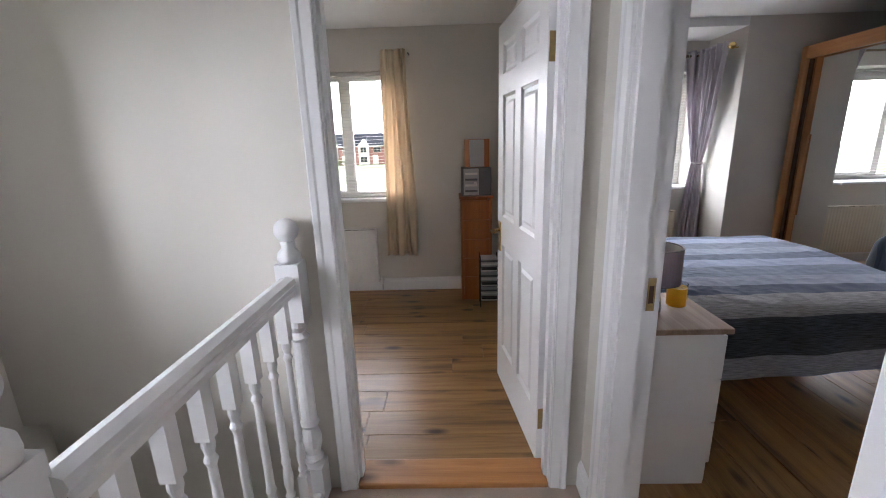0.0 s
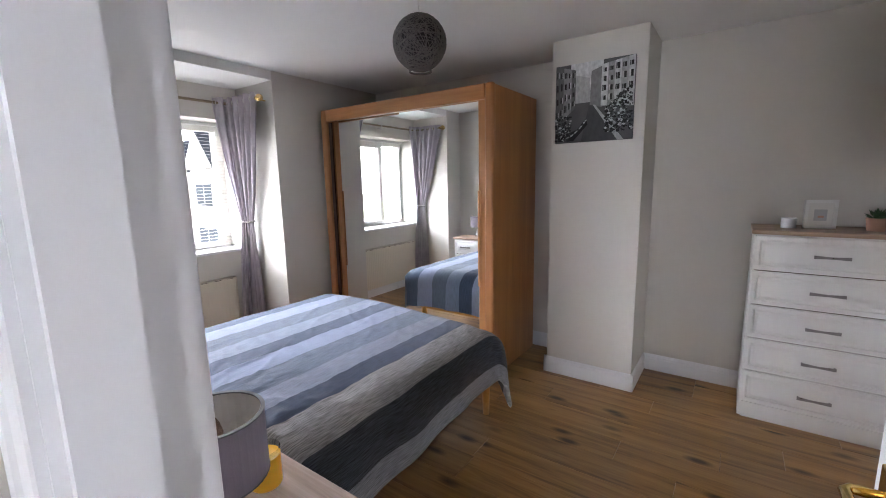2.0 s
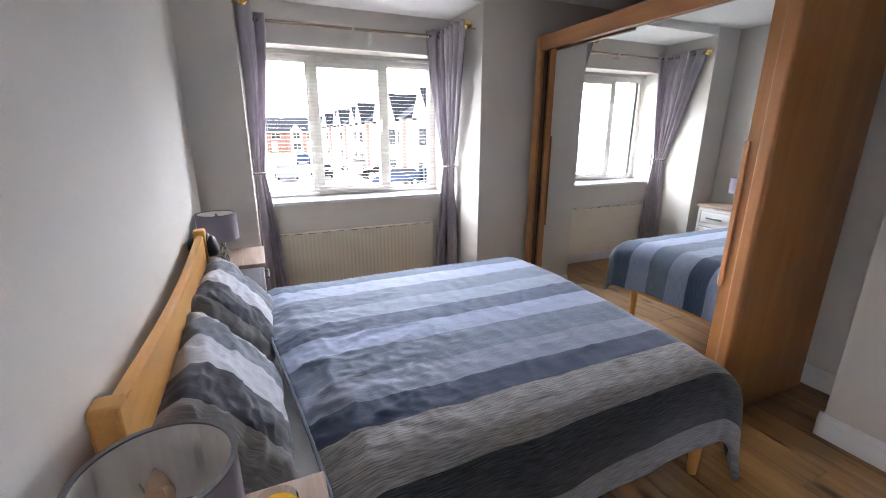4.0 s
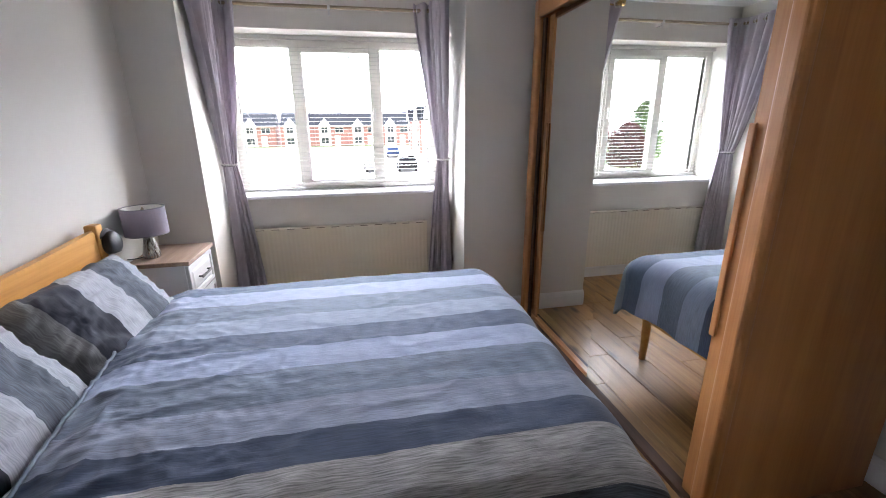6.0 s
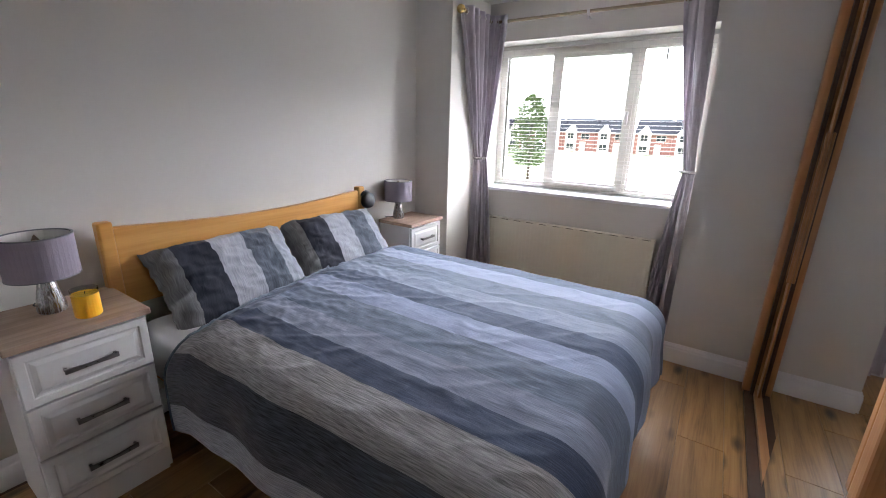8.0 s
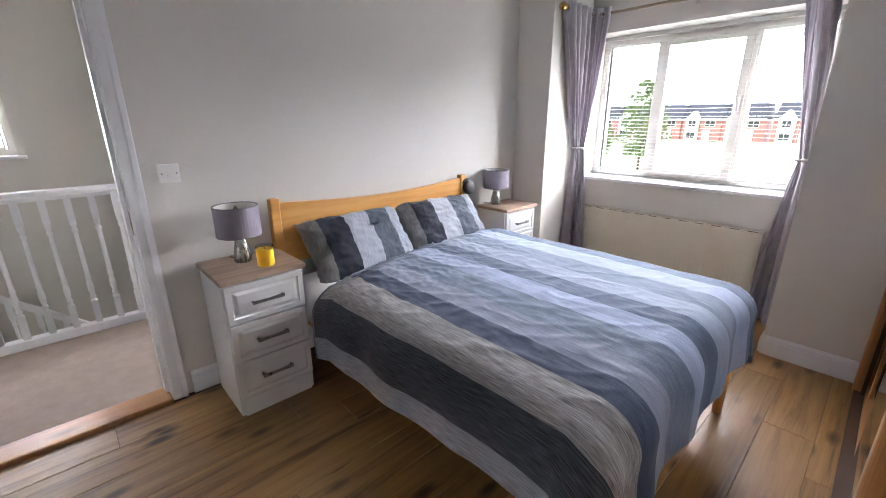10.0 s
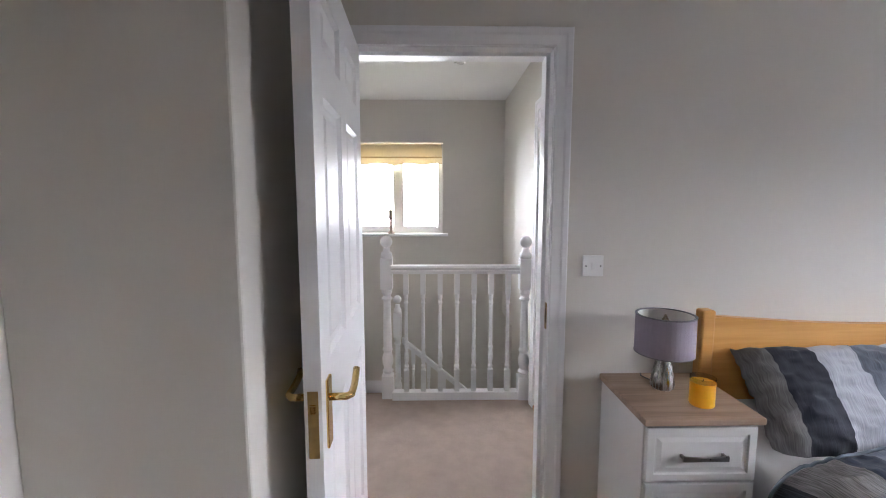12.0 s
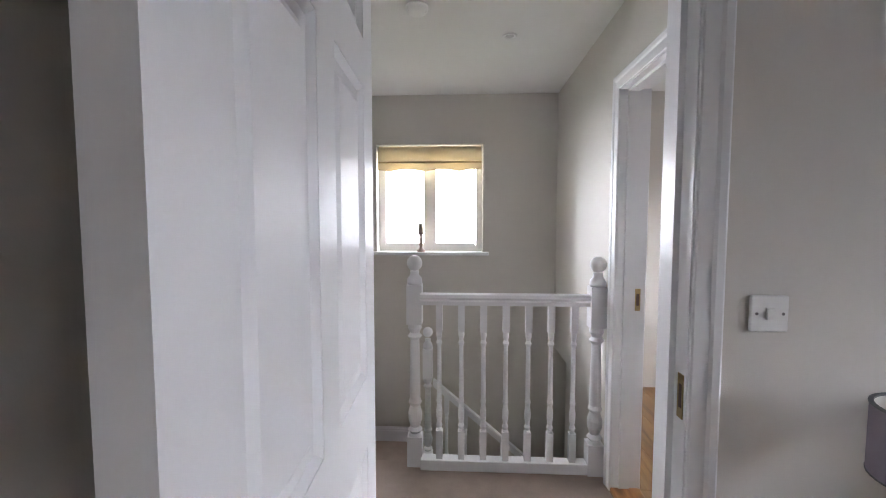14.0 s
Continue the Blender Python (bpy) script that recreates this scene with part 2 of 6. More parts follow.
PINE = wood("varnished_bed_timber", (0.50, 0.22, 0.05), (0.62, 0.30, 0.075), (0.70, 0.37, 0.11), axis=1, scale=0.7, rough=0.35)
CHEST_PINE = wood("orange_pine", (0.27, 0.075, 0.016), (0.36, 0.11, 0.024), (0.43, 0.145, 0.038), axis=2, scale=0.8, rough=0.35)
OAK_Y = wood("laminate_oak_y", (0.120, 0.060, 0.024), (0.295, 0.158, 0.060), (0.395, 0.228, 0.092), axis=1, rough=0.32, knots=0.95, vary=0.14)
OAK_X = wood("laminate_oak_x", (0.120, 0.060, 0.024), (0.295, 0.158, 0.060), (0.395, 0.228, 0.092), axis=0, rough=0.32, knots=0.95, vary=0.14)
THRESH_Y = wood("pine_threshold", (0.26, 0.105, 0.032), (0.40, 0.175, 0.06), (0.50, 0.24, 0.09), axis=1, rough=0.3, knots=0.7)
THRESH_X = wood("pine_threshold_x", (0.26, 0.105, 0.032), (0.40, 0.175, 0.06), (0.50, 0.24, 0.09), axis=0, rough=0.3, knots=0.7)
RUSTIC = wood("grey_oak_top", (0.20, 0.125, 0.085), (0.33, 0.225, 0.16), (0.44, 0.32, 0.24), axis=1, rough=0.5)
SHEET = mat("white_sheet", (0.76, 0.76, 0.76), 0.9, noise_scale=12, amount=0.03, bump=0.3, bump_scale=18)
SHADE = mat("lilac_shade_fabric", (0.27, 0.235, 0.28), 0.9, noise_scale=90, amount=0.08, bump=0.2, bump_scale=500)
SHADE_IN = mat("shade_lining", (0.75, 0.73, 0.70), 0.8, noise_scale=20, amount=0.02)
BULB = mat("clear_bulb", (0.75, 0.55, 0.4), 0.05, trans=0.7)
YELLOW = mat("yellow_wax", (0.85, 0.50, 0.035), 0.35, noise_scale=15, amount=0.08)
CURTAIN = mat("lilac_velvet_curtain", (0.50, 0.455, 0.50), 0.62, noise_scale=34, amount=0.32, bump=0.25, bump_scale=60, sheen=0.5, stretch=(1, 1, 0.35))
CURTAIN2 = mat("cream_curtain", (0.76, 0.64, 0.50), 0.9, noise_scale=30, amount=0.06, bump=0.15, bump_scale=300, sheen=0.2)
BLIND = mat("blind_fabric_cream", (0.80, 0.70, 0.48), 0.9, noise_scale=60, amount=0.04)
SLAT = mat("blind_slat_white", (0.50, 0.49, 0.46), 0.45, noise_scale=12, amount=0.02)
BLACK = mat("black_plastic", (0.012, 0.012, 0.013), 0.4, noise_scale=30, amount=0.2)
SILVER = mat("silver_plastic", (0.45, 0.45, 0.46), 0.35, noise_scale=30, amount=0.06)
GREY_PLASTIC = mat("grey_plastic", (0.13, 0.13, 0.14), 0.5, noise_scale=30, amount=0.1)
WHITE_P = mat("white_plastic", (0.80, 0.79, 0.77), 0.3, noise_scale=20, amount=0.015)
TERRACOTTA = mat("pink_terracotta", (0.50, 0.29, 0.22), 0.8, noise_scale=30, amount=0.08)
def translucent(m, share, tint):
    """Let a thin fabric pass part of its light."""
    n, l = m.node_tree.nodes, m.node_tree.links
    tr = n.new("ShaderNodeBsdfTranslucent")
    tr.inputs["Color"].default_value = (*tint, 1)
    mx = n.new("ShaderNodeMixShader")
    mx.inputs["Fac"].default_value = share
    l.new(n["Principled BSDF"].outputs["BSDF"], mx.inputs[1])
    l.new(tr.outputs["BSDF"], mx.inputs[2])
    l.new(mx.outputs["Shader"], n["Material Output"].inputs["Surface"])


translucent(CURTAIN, 0.28, (0.50, 0.45, 0.50))
translucent(CURTAIN2, 0.35, (0.80, 0.68, 0.52))
translucent(BLIND, 0.2, (0.85, 0.74, 0.52))
YELLOW.node_tree.nodes["Principled BSDF"].inputs["Subsurface Weight"].default_value = 0.6
YELLOW.node_tree.nodes["Principled BSDF"].inputs["Subsurface Radius"].default_value = (0.03, 0.02, 0.004)
YELLOW.node_tree.nodes["Principled BSDF"].inputs["Subsurface Scale"].default_value = 1.0
LEAF = mat("succulent_green", (0.06, 0.12, 0.05), 0.5, noise_scale=20, amount=0.25)
RATTAN = mat("dark_woven_cord", (0.20, 0.18, 0.17), 0.7, noise_scale=70, amount=0.5)


# ---- mesh helpers ----
def box(bm, x0, y0, z0, x1, y1, z1):
    v = [bm.verts.new((x, y, z)) for z in (z0, z1) for y in (y0, y1) for x in (x0, x1)]
    for f in ((0, 2, 3, 1), (4, 5, 7, 6), (0, 1, 5, 4), (2, 6, 7, 3), (0, 4, 6, 2), (1, 3, 7, 5)):
        bm.faces.new([v[i] for i in f])
    return v


def bbox(*b, r=0.003, seg=2):
    """A box with rounded edges, as a new bmesh."""
    bm = bmesh.new()
    box(bm, *b)
    bmesh.ops.bevel(bm, geom=bm.edges[:], offset=r, segments=seg, affect="EDGES", profile=0.5)
    return bm


def boxes(*bs):
    bm = bmesh.new()
    for b in bs:
        box(bm, *b)
    return bm


def lathe(profile, n=20, at=(0, 0, 0), bm=None, cap=True):
    """Turn (radius, z) pairs round the z axis."""
    bm = bm or bmesh.new()
    rings = []
    for r, z in profile:
        rings.append([bm.verts.new((at[0] + r * math.cos(2 * math.pi * k / n), at[1] + r * math.sin(2 * math.pi * k / n), at[2] + z)) for k in range(n)])
    for a, b in zip(rings, rings[1:]):
        for k in range(n):
            bm.faces.new((a[k], a[(k + 1) % n], b[(k + 1) % n], b[k]))
    if cap:
        bm.faces.new(rings[0][::-1])
        bm.faces.new(rings[-1])
    return bm


def tube(points, r, n=8, bm=None):
    """A round bar through points."""
    bm = bm or bmesh.new()
    pts = [Vector(p) for p in points]
    rings = []
    for i, p in enumerate(pts):
        d = (pts[min(i + 1, len(pts) - 1)] - pts[max(i - 1, 0)]).normalized()
        u = d.cross(Vector((0, 0, 1)) if abs(d.z) < 0.9 else Vector((1, 0, 0))).normalized()
        w = d.cross(u)
        rings.append([bm.verts.new(p + r * (math.cos(2 * math.pi * k / n) * u + math.sin(2 * math.pi * k / n) * w)) for k in range(n)])
    for a, b in zip(rings, rings[1:]):
        for k in range(n):
            bm.faces.new((a[k], a[(k + 1) % n], b[(k + 1) % n], b[k]))
    bm.faces.new(rings[0][::-1])
    bm.faces.new(rings[-1])
    return bm


def ball(r, at, n=16, bm=None):
    return lathe([(max(0.0005, r * math.sin(math.pi * k / n)), -r * math.cos(math.pi * k / n)) for k in range(n + 1)], 2 * n, at, bm)


def part(name, bm, material, parent=None, label="", smooth=False):
    me = bpy.data.meshes.new(name)
    bmesh.ops.recalc_face_normals(bm, faces=bm.faces[:])
    bm.to_mesh(me)
    bm.free()
    if smooth:
        for p in me.polygons:
            p.use_smooth = True
    me.materials.append(material)
    ob = new(name, me)
    ob.parent = parent
    return tagged(ob, label)


def thing(name, label, category, at=(0, 0, 0), turn=0.0, group="", kind=""):
    ob = new(name)
    ob.empty_display_size = 0.1
    ob.matrix_basis = pose(*at, 0, 0, turn)
    return tagged(ob, label, category, group, kind)


def solid(name, bm, material, label, category="", kind="structure"):
    return tagged(part(name, bm, material), label, category or name.split("_")[0], "", kind)


# ---- the plan, in metres ----
XW, XE = 0.832, 4.06          # main bedroom, faces of its west and east walls
YS, YN = 0.085, 4.19           # south and north faces
WT = 0.13                      # wall between landing and bedroom
XL = XW - WT
H = 2.42                       # ceiling
BX0, BX1, BY = 1.152, 2.815, 4.76  # bay recess
BH = 2.345                     # soffit of the bay
D0, D1, DH = 0.603, 1.405, 2.012   # doorway into the bedroom (along y)
YL = 1.625                     # landing's north wall, its landing face
YR = 1.755                     # the same wall, room face
E0, E1 = -0.246, 0.567          # doorway into the small room (along x)
XF = -1.64                     # far west wall of the landing
YR2 = 4.13                     # window wall of the small room
WX0, WX1, WZ0, WZ1 = 1.165, 2.77, 0.888, 2.062   # main window
VX0, VX1, VZ0, VZ1 = -1.35, -0.22, 0.93, 2.07   # small room's window
UY0, UY1, UZ0, UZ1 = 0.13, 1.02, 1.125, 2.02   # landing window
LOW = -2.7                     # ground floor below the stairs

solid("wall_bedroom_west", boxes((XL, -1.2, 0, XW, D0 - 0.03, H), (XL, D0 - 0.03, DH + 0.03, XW, D1 + 0.03, H), (XL, D1 + 0.03, 0, XW, 4.35, H)), WALL,
      "warm white painted wall with the bedroom doorway", "wall")
solid("wall_bedroom_east", boxes((XE, YS - 0.2, 0, XE + 0.2, 4.35, H)), WALL, "warm white painted bedroom wall", "wall")
solid("wall_bedroom_south", boxes((XW, YS - 0.2, 0, XE, YS, H)), WALL, "warm white painted bedroom wall", "wall")
solid("wall_boxed_corner", bbox(XW, YS, 0, 1.69, 0.556, H, r=0.006), WALL, "boxed-out painted corner behind the open door", "wall")
solid("wall_bedroom_north", boxes((XW, YN, 0, BX0, 5.22, H), (BX1, YN, 0, XE, 5.22, H)), WALL, "painted wall piers beside the window recess", "wall")
solid("wall_bay_window", boxes((BX0, BY, -0.3, BX1, 5.22, WZ0 - 0.02), (BX0, BY, WZ1, BX1, 5.22, H), (BX0, BY, WZ0 - 0.02, WX0, 5.22, WZ1), (WX1, BY, WZ0 - 0.02, BX1, 5.22, WZ1)),
      WALL, "painted wall below and above the bay window", "wall")
solid("bay_soffit", boxes((BX0, YN - 0.002, BH, BX1, BY, H + 0.02)), CEIL, "lowered painted soffit over the window recess", "ceiling")
solid("chimney_breast", bbox(3.605, 1.435, 0, XE + 0.05, 2.05, H + 0.02, r=0.005), WALL, "warm white painted chimney breast", "wall")
solid("wall_landing_north", boxes((XF, YL, 0.33, -0.49, YR, H), (-0.49, YL, 0, E0 - 0.03, YR, H), (E0 - 0.03, YL, DH + 0.03, E1 + 0.03, YR, H), (E1 + 0.03, YL, 0, XL, YR, H)),
      WALL, "warm white painted landing wall with a doorway", "wall")
solid("wall_landing_west", boxes((XF - 0.2, -1.2, LOW, XF, UY0, H), (XF - 0.2, UY1, LOW, XF, 4.35, H), (XF - 0.2, UY0, LOW, XF, UY1, UZ0), (XF - 0.2, UY0, UZ1, XF, UY1, H)),
      WALL, "warm beige painted stairwell wall with a window", "wall")
solid("wall_landing_south", boxes((XF, -1.2, LOW, XL, -1.0, H)), WALL, "warm white painted landing wall", "wall")
solid("wall_small_room_north", boxes((XF, YR2, 0, VX0, YR2 + 0.22, H), (VX1, YR2, 0, XL, YR2 + 0.22, H), (VX0, YR2, 0, VX1, YR2 + 0.22, VZ0), (VX0, YR2, VZ1, VX1, YR2 + 0.22, H)),
      WALL, "pale grey painted wall with a window", "wall")
solid("wall_stair_shaft", boxes((-0.49, 0.60, LOW, -0.44, YR, -0.02), (XF, YR - 0.03, LOW, -0.49, YR, 0.33)), WALL,
      "painted walls of the stair shaft", "wall")
solid("ceiling_all", boxes((XF - 0.2, -1.2, H, XE + 0.2, 5.22, H + 0.2)), CEIL, "matt white painted ceiling", "ceiling")

floor_main = solid("floor", boxes((XW - 0.06, YS, -0.2, XE, YN + 0.005, -0.012), (BX0, YN, -0.2, BX1, BY, -0.012)), DARK_GROOVE, "oak laminate plank floor of the bedroom", "floor")
floor_small = solid("floor_small_room", boxes((-0.46, YR - 0.05, -0.2, XL, YR2, -0.012), (XF, YR, -0.2, -0.46, YR2, -0.012)), DARK_GROOVE, "oak laminate plank floor of the small room", "floor")
solid("floor_landing", boxes((-0.46, -1.0, -0.2, XL + 0.03, YL + 0.02, 0.0)),
      CARPET, "beige pile carpet on the landing", "carpet")
stairs = thing("staircase", "carpeted lower stair flight with white painted string", "stairs")
part("half_landing", boxes((XF, -1.0, -0.75, -1.15, 0.50, -0.52)), CARPET, stairs)
part("step", boxes((-0.86, -1.0, -0.75, -0.461, 0.50, -0.18)), CARPET, stairs)
part("step", boxes((-1.149, -1.0, -0.75, -0.861, 0.50, -0.35)), CARPET, stairs)
for k in range(4):
    part("step", bbox(XF, 0.50 + 0.24 * k, -0.95 - 0.19 * k, -0.50, 0.76 + 0.24 * k, -0.70 - 0.19 * k, r=0.012), CARPET, stairs)

# ---- skirting ----
def skirting(name, x0, y0, x1, y1, side, h=0.125):
    """A moulded board along a wall from one point to another; side: +1 or -1, which way it stands out."""
    prof = [(0, 0), (0.016, 0), (0.016, h * 0.72), (0.013, h * 0.78), (0.013, h * 0.86), (0.007, h * 0.95), (0.005, h), (0, h)]
    d = Vector((x1 - x0, y1 - y0, 0)).normalized()
    nrm = Vector((-d.y, d.x, 0)) * side
    bm = bmesh.new()
    ends = []
    for p in ((x0, y0), (x1, y1)):
        ends.append([bm.verts.new(Vector((*p, 0)) + nrm * a + Vector((0, 0, b))) for a, b in prof])
    k = len(prof)
    for i in range(k):
        bm.faces.new((ends[0][i], ends[0][(i + 1) % k], ends[1][(i + 1) % k], ends[1][i]))
    bm.faces.new(ends[0][::-1])
    bm.faces.new(ends[1])
    return solid(name, bm, GLOSS, "white gloss moulded skirting board", "skirting")


skirting("baseboard_west", XW, D1 + 0.10, XW, YN, -1)
skirting("baseboard_north_left", XW, YN, BX0, YN, -1)
skirting("baseboard_north_right", BX1, YN, XE, YN, -1)
skirting("baseboard_bay_left", BX0, YN, BX0, BY, -1)
skirting("baseboard_bay_right", BX1, YN, BX1, BY, 1)
skirting("baseboard_bay", BX0, BY, BX1, BY, -1)
skirting("baseboard_chimney", 3.605, 1.419, 3.605, 2.066, 1)
skirting("baseboard_chimney_south", 3.589, 1.435, XE, 1.435, -1)
skirting("baseboard_chimney_north", 3.589, 2.05, XE, 2.05, 1)
skirting("baseboard_alcove", XE, YS, XE, 1.435, 1)
skirting("baseboard_alcove_north", XE, 2.05, XE, YN, 1)
skirting("baseboard_south", 1.69, YS, XE, YS, 1)
skirting("baseboard_boxed", 1.69, 0.556, 1.69, YS, 1)
skirting("baseboard_boxed_north", XW + 0.022, 0.556, 1.703, 0.556, 1)
skirting("baseboard_small_room", XF, YR2, XL, YR2, -1)
skirting("baseboard_small_room_east", XL, YR, XL, YR2, 1)
skirting("baseboard_small_room_pier", -0.46, YR, E0 - 0.10, YR, 1)
skirting("baseboard_landing_east", XL, D1 + 0.1, XL, YL, 1)
o = skirting("baseboard_half_landing", XF, -1.0, XF, 0.50, -1)
o.location.z = -0.52

# ---- door linings and architraves ----
def architrave(name, axis, face, a0, a1, top, out):
    """Moulded trim mitred round an opening on a wall face. axis: the way the opening runs; out: +1 or -1 from the wall."""
    prof = [(0.004, 0.0), (0.004, 0.011), (0.008, 0.0135), (0.042, 0.0155), (0.050, 0.0195), (0.066, 0.0215), (0.071, 0.019), (0.072, 0.0)]
    bm = bmesh.new()
    rows = []
    for w, d in prof:
        f = face + out * d
        path = [(a0 - w, 0.0), (a0 - w, top + w), (a1 + w, top + w), (a1 + w, 0.0)]
        rows.append([bm.verts.new((f, a, z) if axis == "y" else (a, f, z)) for a, z in path])
    for p, q in zip(rows, rows[1:]):
        for k in range(3):
            bm.faces.new((p[k], p[k + 1], q[k + 1], q[k]))
    for k in (0, 3):
        bm.faces.new([r[k] for r in rows])
    return solid(name, bm, GLOSS, "white gloss moulded door architrave", "architrave")


architrave("architrave_bedroom", "y", XW, D0, D1, DH, 1)
architrave("architrave_landing_bedroom", "y", XL, D0, D1, DH, -1)
architrave("architrave_small_room_door", "x", YL, E0, E1, DH, -1)
architrave("architrave_small_room_inner", "x", YR, E0, E1, DH, 1)
solid("door_lining_bedroom", boxes((XL - 0.002, D0 - 0.03, 0, XW + 0.002, D0, DH + 0.03), (XL - 0.002, D1, 0, XW + 0.002, D1 + 0.03, DH + 0.03), (XL - 0.002, D0, DH, XW + 0.002, D1, DH + 0.03),
      (XL + 0.01, D1 - 0.016, 0, XL + 0.078, D1, DH), (XL + 0.01, D0, 0, XL + 0.078, D0 + 0.014, DH), (XL + 0.01, D0 + 0.014, DH - 0.014, XL + 0.078, D1 - 0.016, DH)), GLOSS, "white gloss door lining with stop", "door frame")
solid("door_lining_small_room", boxes((E0 - 0.03, YL - 0.002, 0, E0, YR + 0.002, DH + 0.03), (E1, YL - 0.002, 0, E1 + 0.03, YR + 0.002, DH + 0.03), (E0, YL - 0.002, DH, E1, YR + 0.002, DH + 0.03),
      (E0, YL + 0.03, 0, E0 + 0.014, YL + 0.08, DH), (E1 - 0.014, YL + 0.03, 0, E1, YL + 0.08, DH), (E0, YL + 0.03, DH - 0.014, E1, YL + 0.08, DH)), GLOSS, "white gloss door lining with stop", "door frame")
solid("threshold_bedroom", bbox(XL + 0.01, D0, -0.01, XW + 0.03, D1, 0.024, r=0.008), THRESH_Y, "varnished pine threshold board", "threshold")
solid("threshold_small_room", bbox(E0, YL - 0.01, -0.01, E1, YR + 0.01, 0.024, r=0.008), THRESH_X, "varnished pine threshold board", "threshold")


def strike_plate(name, at, turn):
    t = thing(name, "worn brass strike plate let into the door frame", "strike plate", at, turn)
    part("plate", boxes((-0.0125, -0.001, -0.055, 0.0125, 0.0015, -0.03), (-0.0125, -0.001, 0.03, 0.0125, 0.0015, 0.055), (-0.0125, -0.001, -0.03, -0.008, 0.0015, 0.03), (0.008, -0.001, -0.03, 0.0125, 0.0015, 0.03)), OLD_BRASS, t)
    # No hole is cut; a dark block gives the keep its shade.
    part("keep", boxes((-0.008, -0.004, -0.03, 0.008, 0.0005, 0.03)), DARK_GROOVE, t, "dark block painted as the shaded keep hole")
    return t


strike_plate("strike_plate", (XW - 0.020, D1 - 0.001, 0.945), 180)
strike_plate("strike_plate", (E0 + 0.001, YR - 0.028, 0.99), -90)


# ---- doors ----
def door(name, label, at, turn, width=0.755, height=1.985, flip=1):
    """Six-panel door; hinge on the z axis, leaf along +x, thickness along y from 0 to 0.04."""
    t = thing(name, label, "door", at, turn, kind="structure")
    T = 0.040
    st, mid = 0.10, 0.09
    c0, c1 = (width - mid) / 2, (width + mid) / 2
    rows = [(0.24, 0.86), (1.02, 1.645), (1.745, 1.885)]
    for b in ((0, 0, 0, st, T, height), (width - st, 0, 0, width, T, height)):
        part("stile", boxes(b), GLOSS, t)
    for r0, r1 in rows:
        part("muntin", boxes((c0, 0, r0, c1, T, r1)), GLOSS, t)
    zs = [0.0] + [z for r in rows for z in r] + [height]
    for i in range(0, len(zs), 2):
        part("rail", boxes((st, 0, zs[i], width - st, T, zs[i + 1])), GLOSS, t)
    for z0, z1 in rows:
        for x0, x1 in ((st, c0), (c1, width - st)):
            bm = bmesh.new()
            rings = []
            for y0, s in ((0.0, 1), (T, -1)):
                ring = []
                for inset, d in ((0.0, 0.001), (0.012, 0.011), (0.030, 0.011), (0.046, 0.004)):
                    y = y0 + s * d
                    ring.append([bm.verts.new(p) for p in ((x0 + inset, y, z0 + inset), (x1 - inset, y, z0 + inset), (x1 - inset, y, z1 - inset), (x0 + inset, y, z1 - inset))])
                for a, b in zip(ring, ring[1:]):
                    for k in range(4):
                        bm.faces.new((a[k], a[(k + 1) % 4], b[(k + 1) % 4], b[k]))
                bm.faces.new(ring[-1])
            part("panel", bm, GLOSS, t)
    hx, hz = width - 0.058, 0.90
    for y, s in ((0.0, -1), (T, 1)):
        hd = part("handle_plate", bbox(hx - 0.021, min(y, y + s * 0.007), hz - 0.085, hx + 0.021, max(y, y + s * 0.007), hz + 0.085, r=0.003), BRASS, t, "polished brass back plate")
        lv = tube([(hx, y + s * 0.004, hz + 0.035), (hx, y + s * 0.045, hz + 0.035), (hx - 0.012, y + s * 0.055, hz + 0.035), (hx - 0.06, y + s * 0.055, hz + 0.037), (hx - 0.10, y + s * 0.053, hz + 0.046), (hx - 0.115, y + s * 0.053, hz + 0.060)], 0.009, 10)
        part("lever", lv, BRASS, hd, "polished brass lever", smooth=True)
    part("latch_plate", bbox(width - 0.001, 0.008, hz - 0.085, width + 0.0015, 0.032, hz + 0.075, r=0.0006, seg=1), OLD_BRASS, t, "brass latch plate on the door edge")
    part("latch", bbox(width, 0.013, hz + 0.025, width + 0.010, 0.027, hz + 0.045, r=0.002, seg=1), BRASS, t)
    for z in (0.22, 1.74):
        part("hinge", boxes((-0.004, 0.004, z - 0.05, 0.0005, T - 0.004, z + 0.05)), OLD_BRASS, t, "tarnished brass hinge leaf")
    return t


door("door_bedroom", "white six-panel door standing open with brass lever handles", (XW + 0.022, 0.612, 0.012), 2.5)
door("door_small_room", "white six-panel door opened into the small room", (E1 + 0.012, YR + 0.006, 0.012), 97.0)


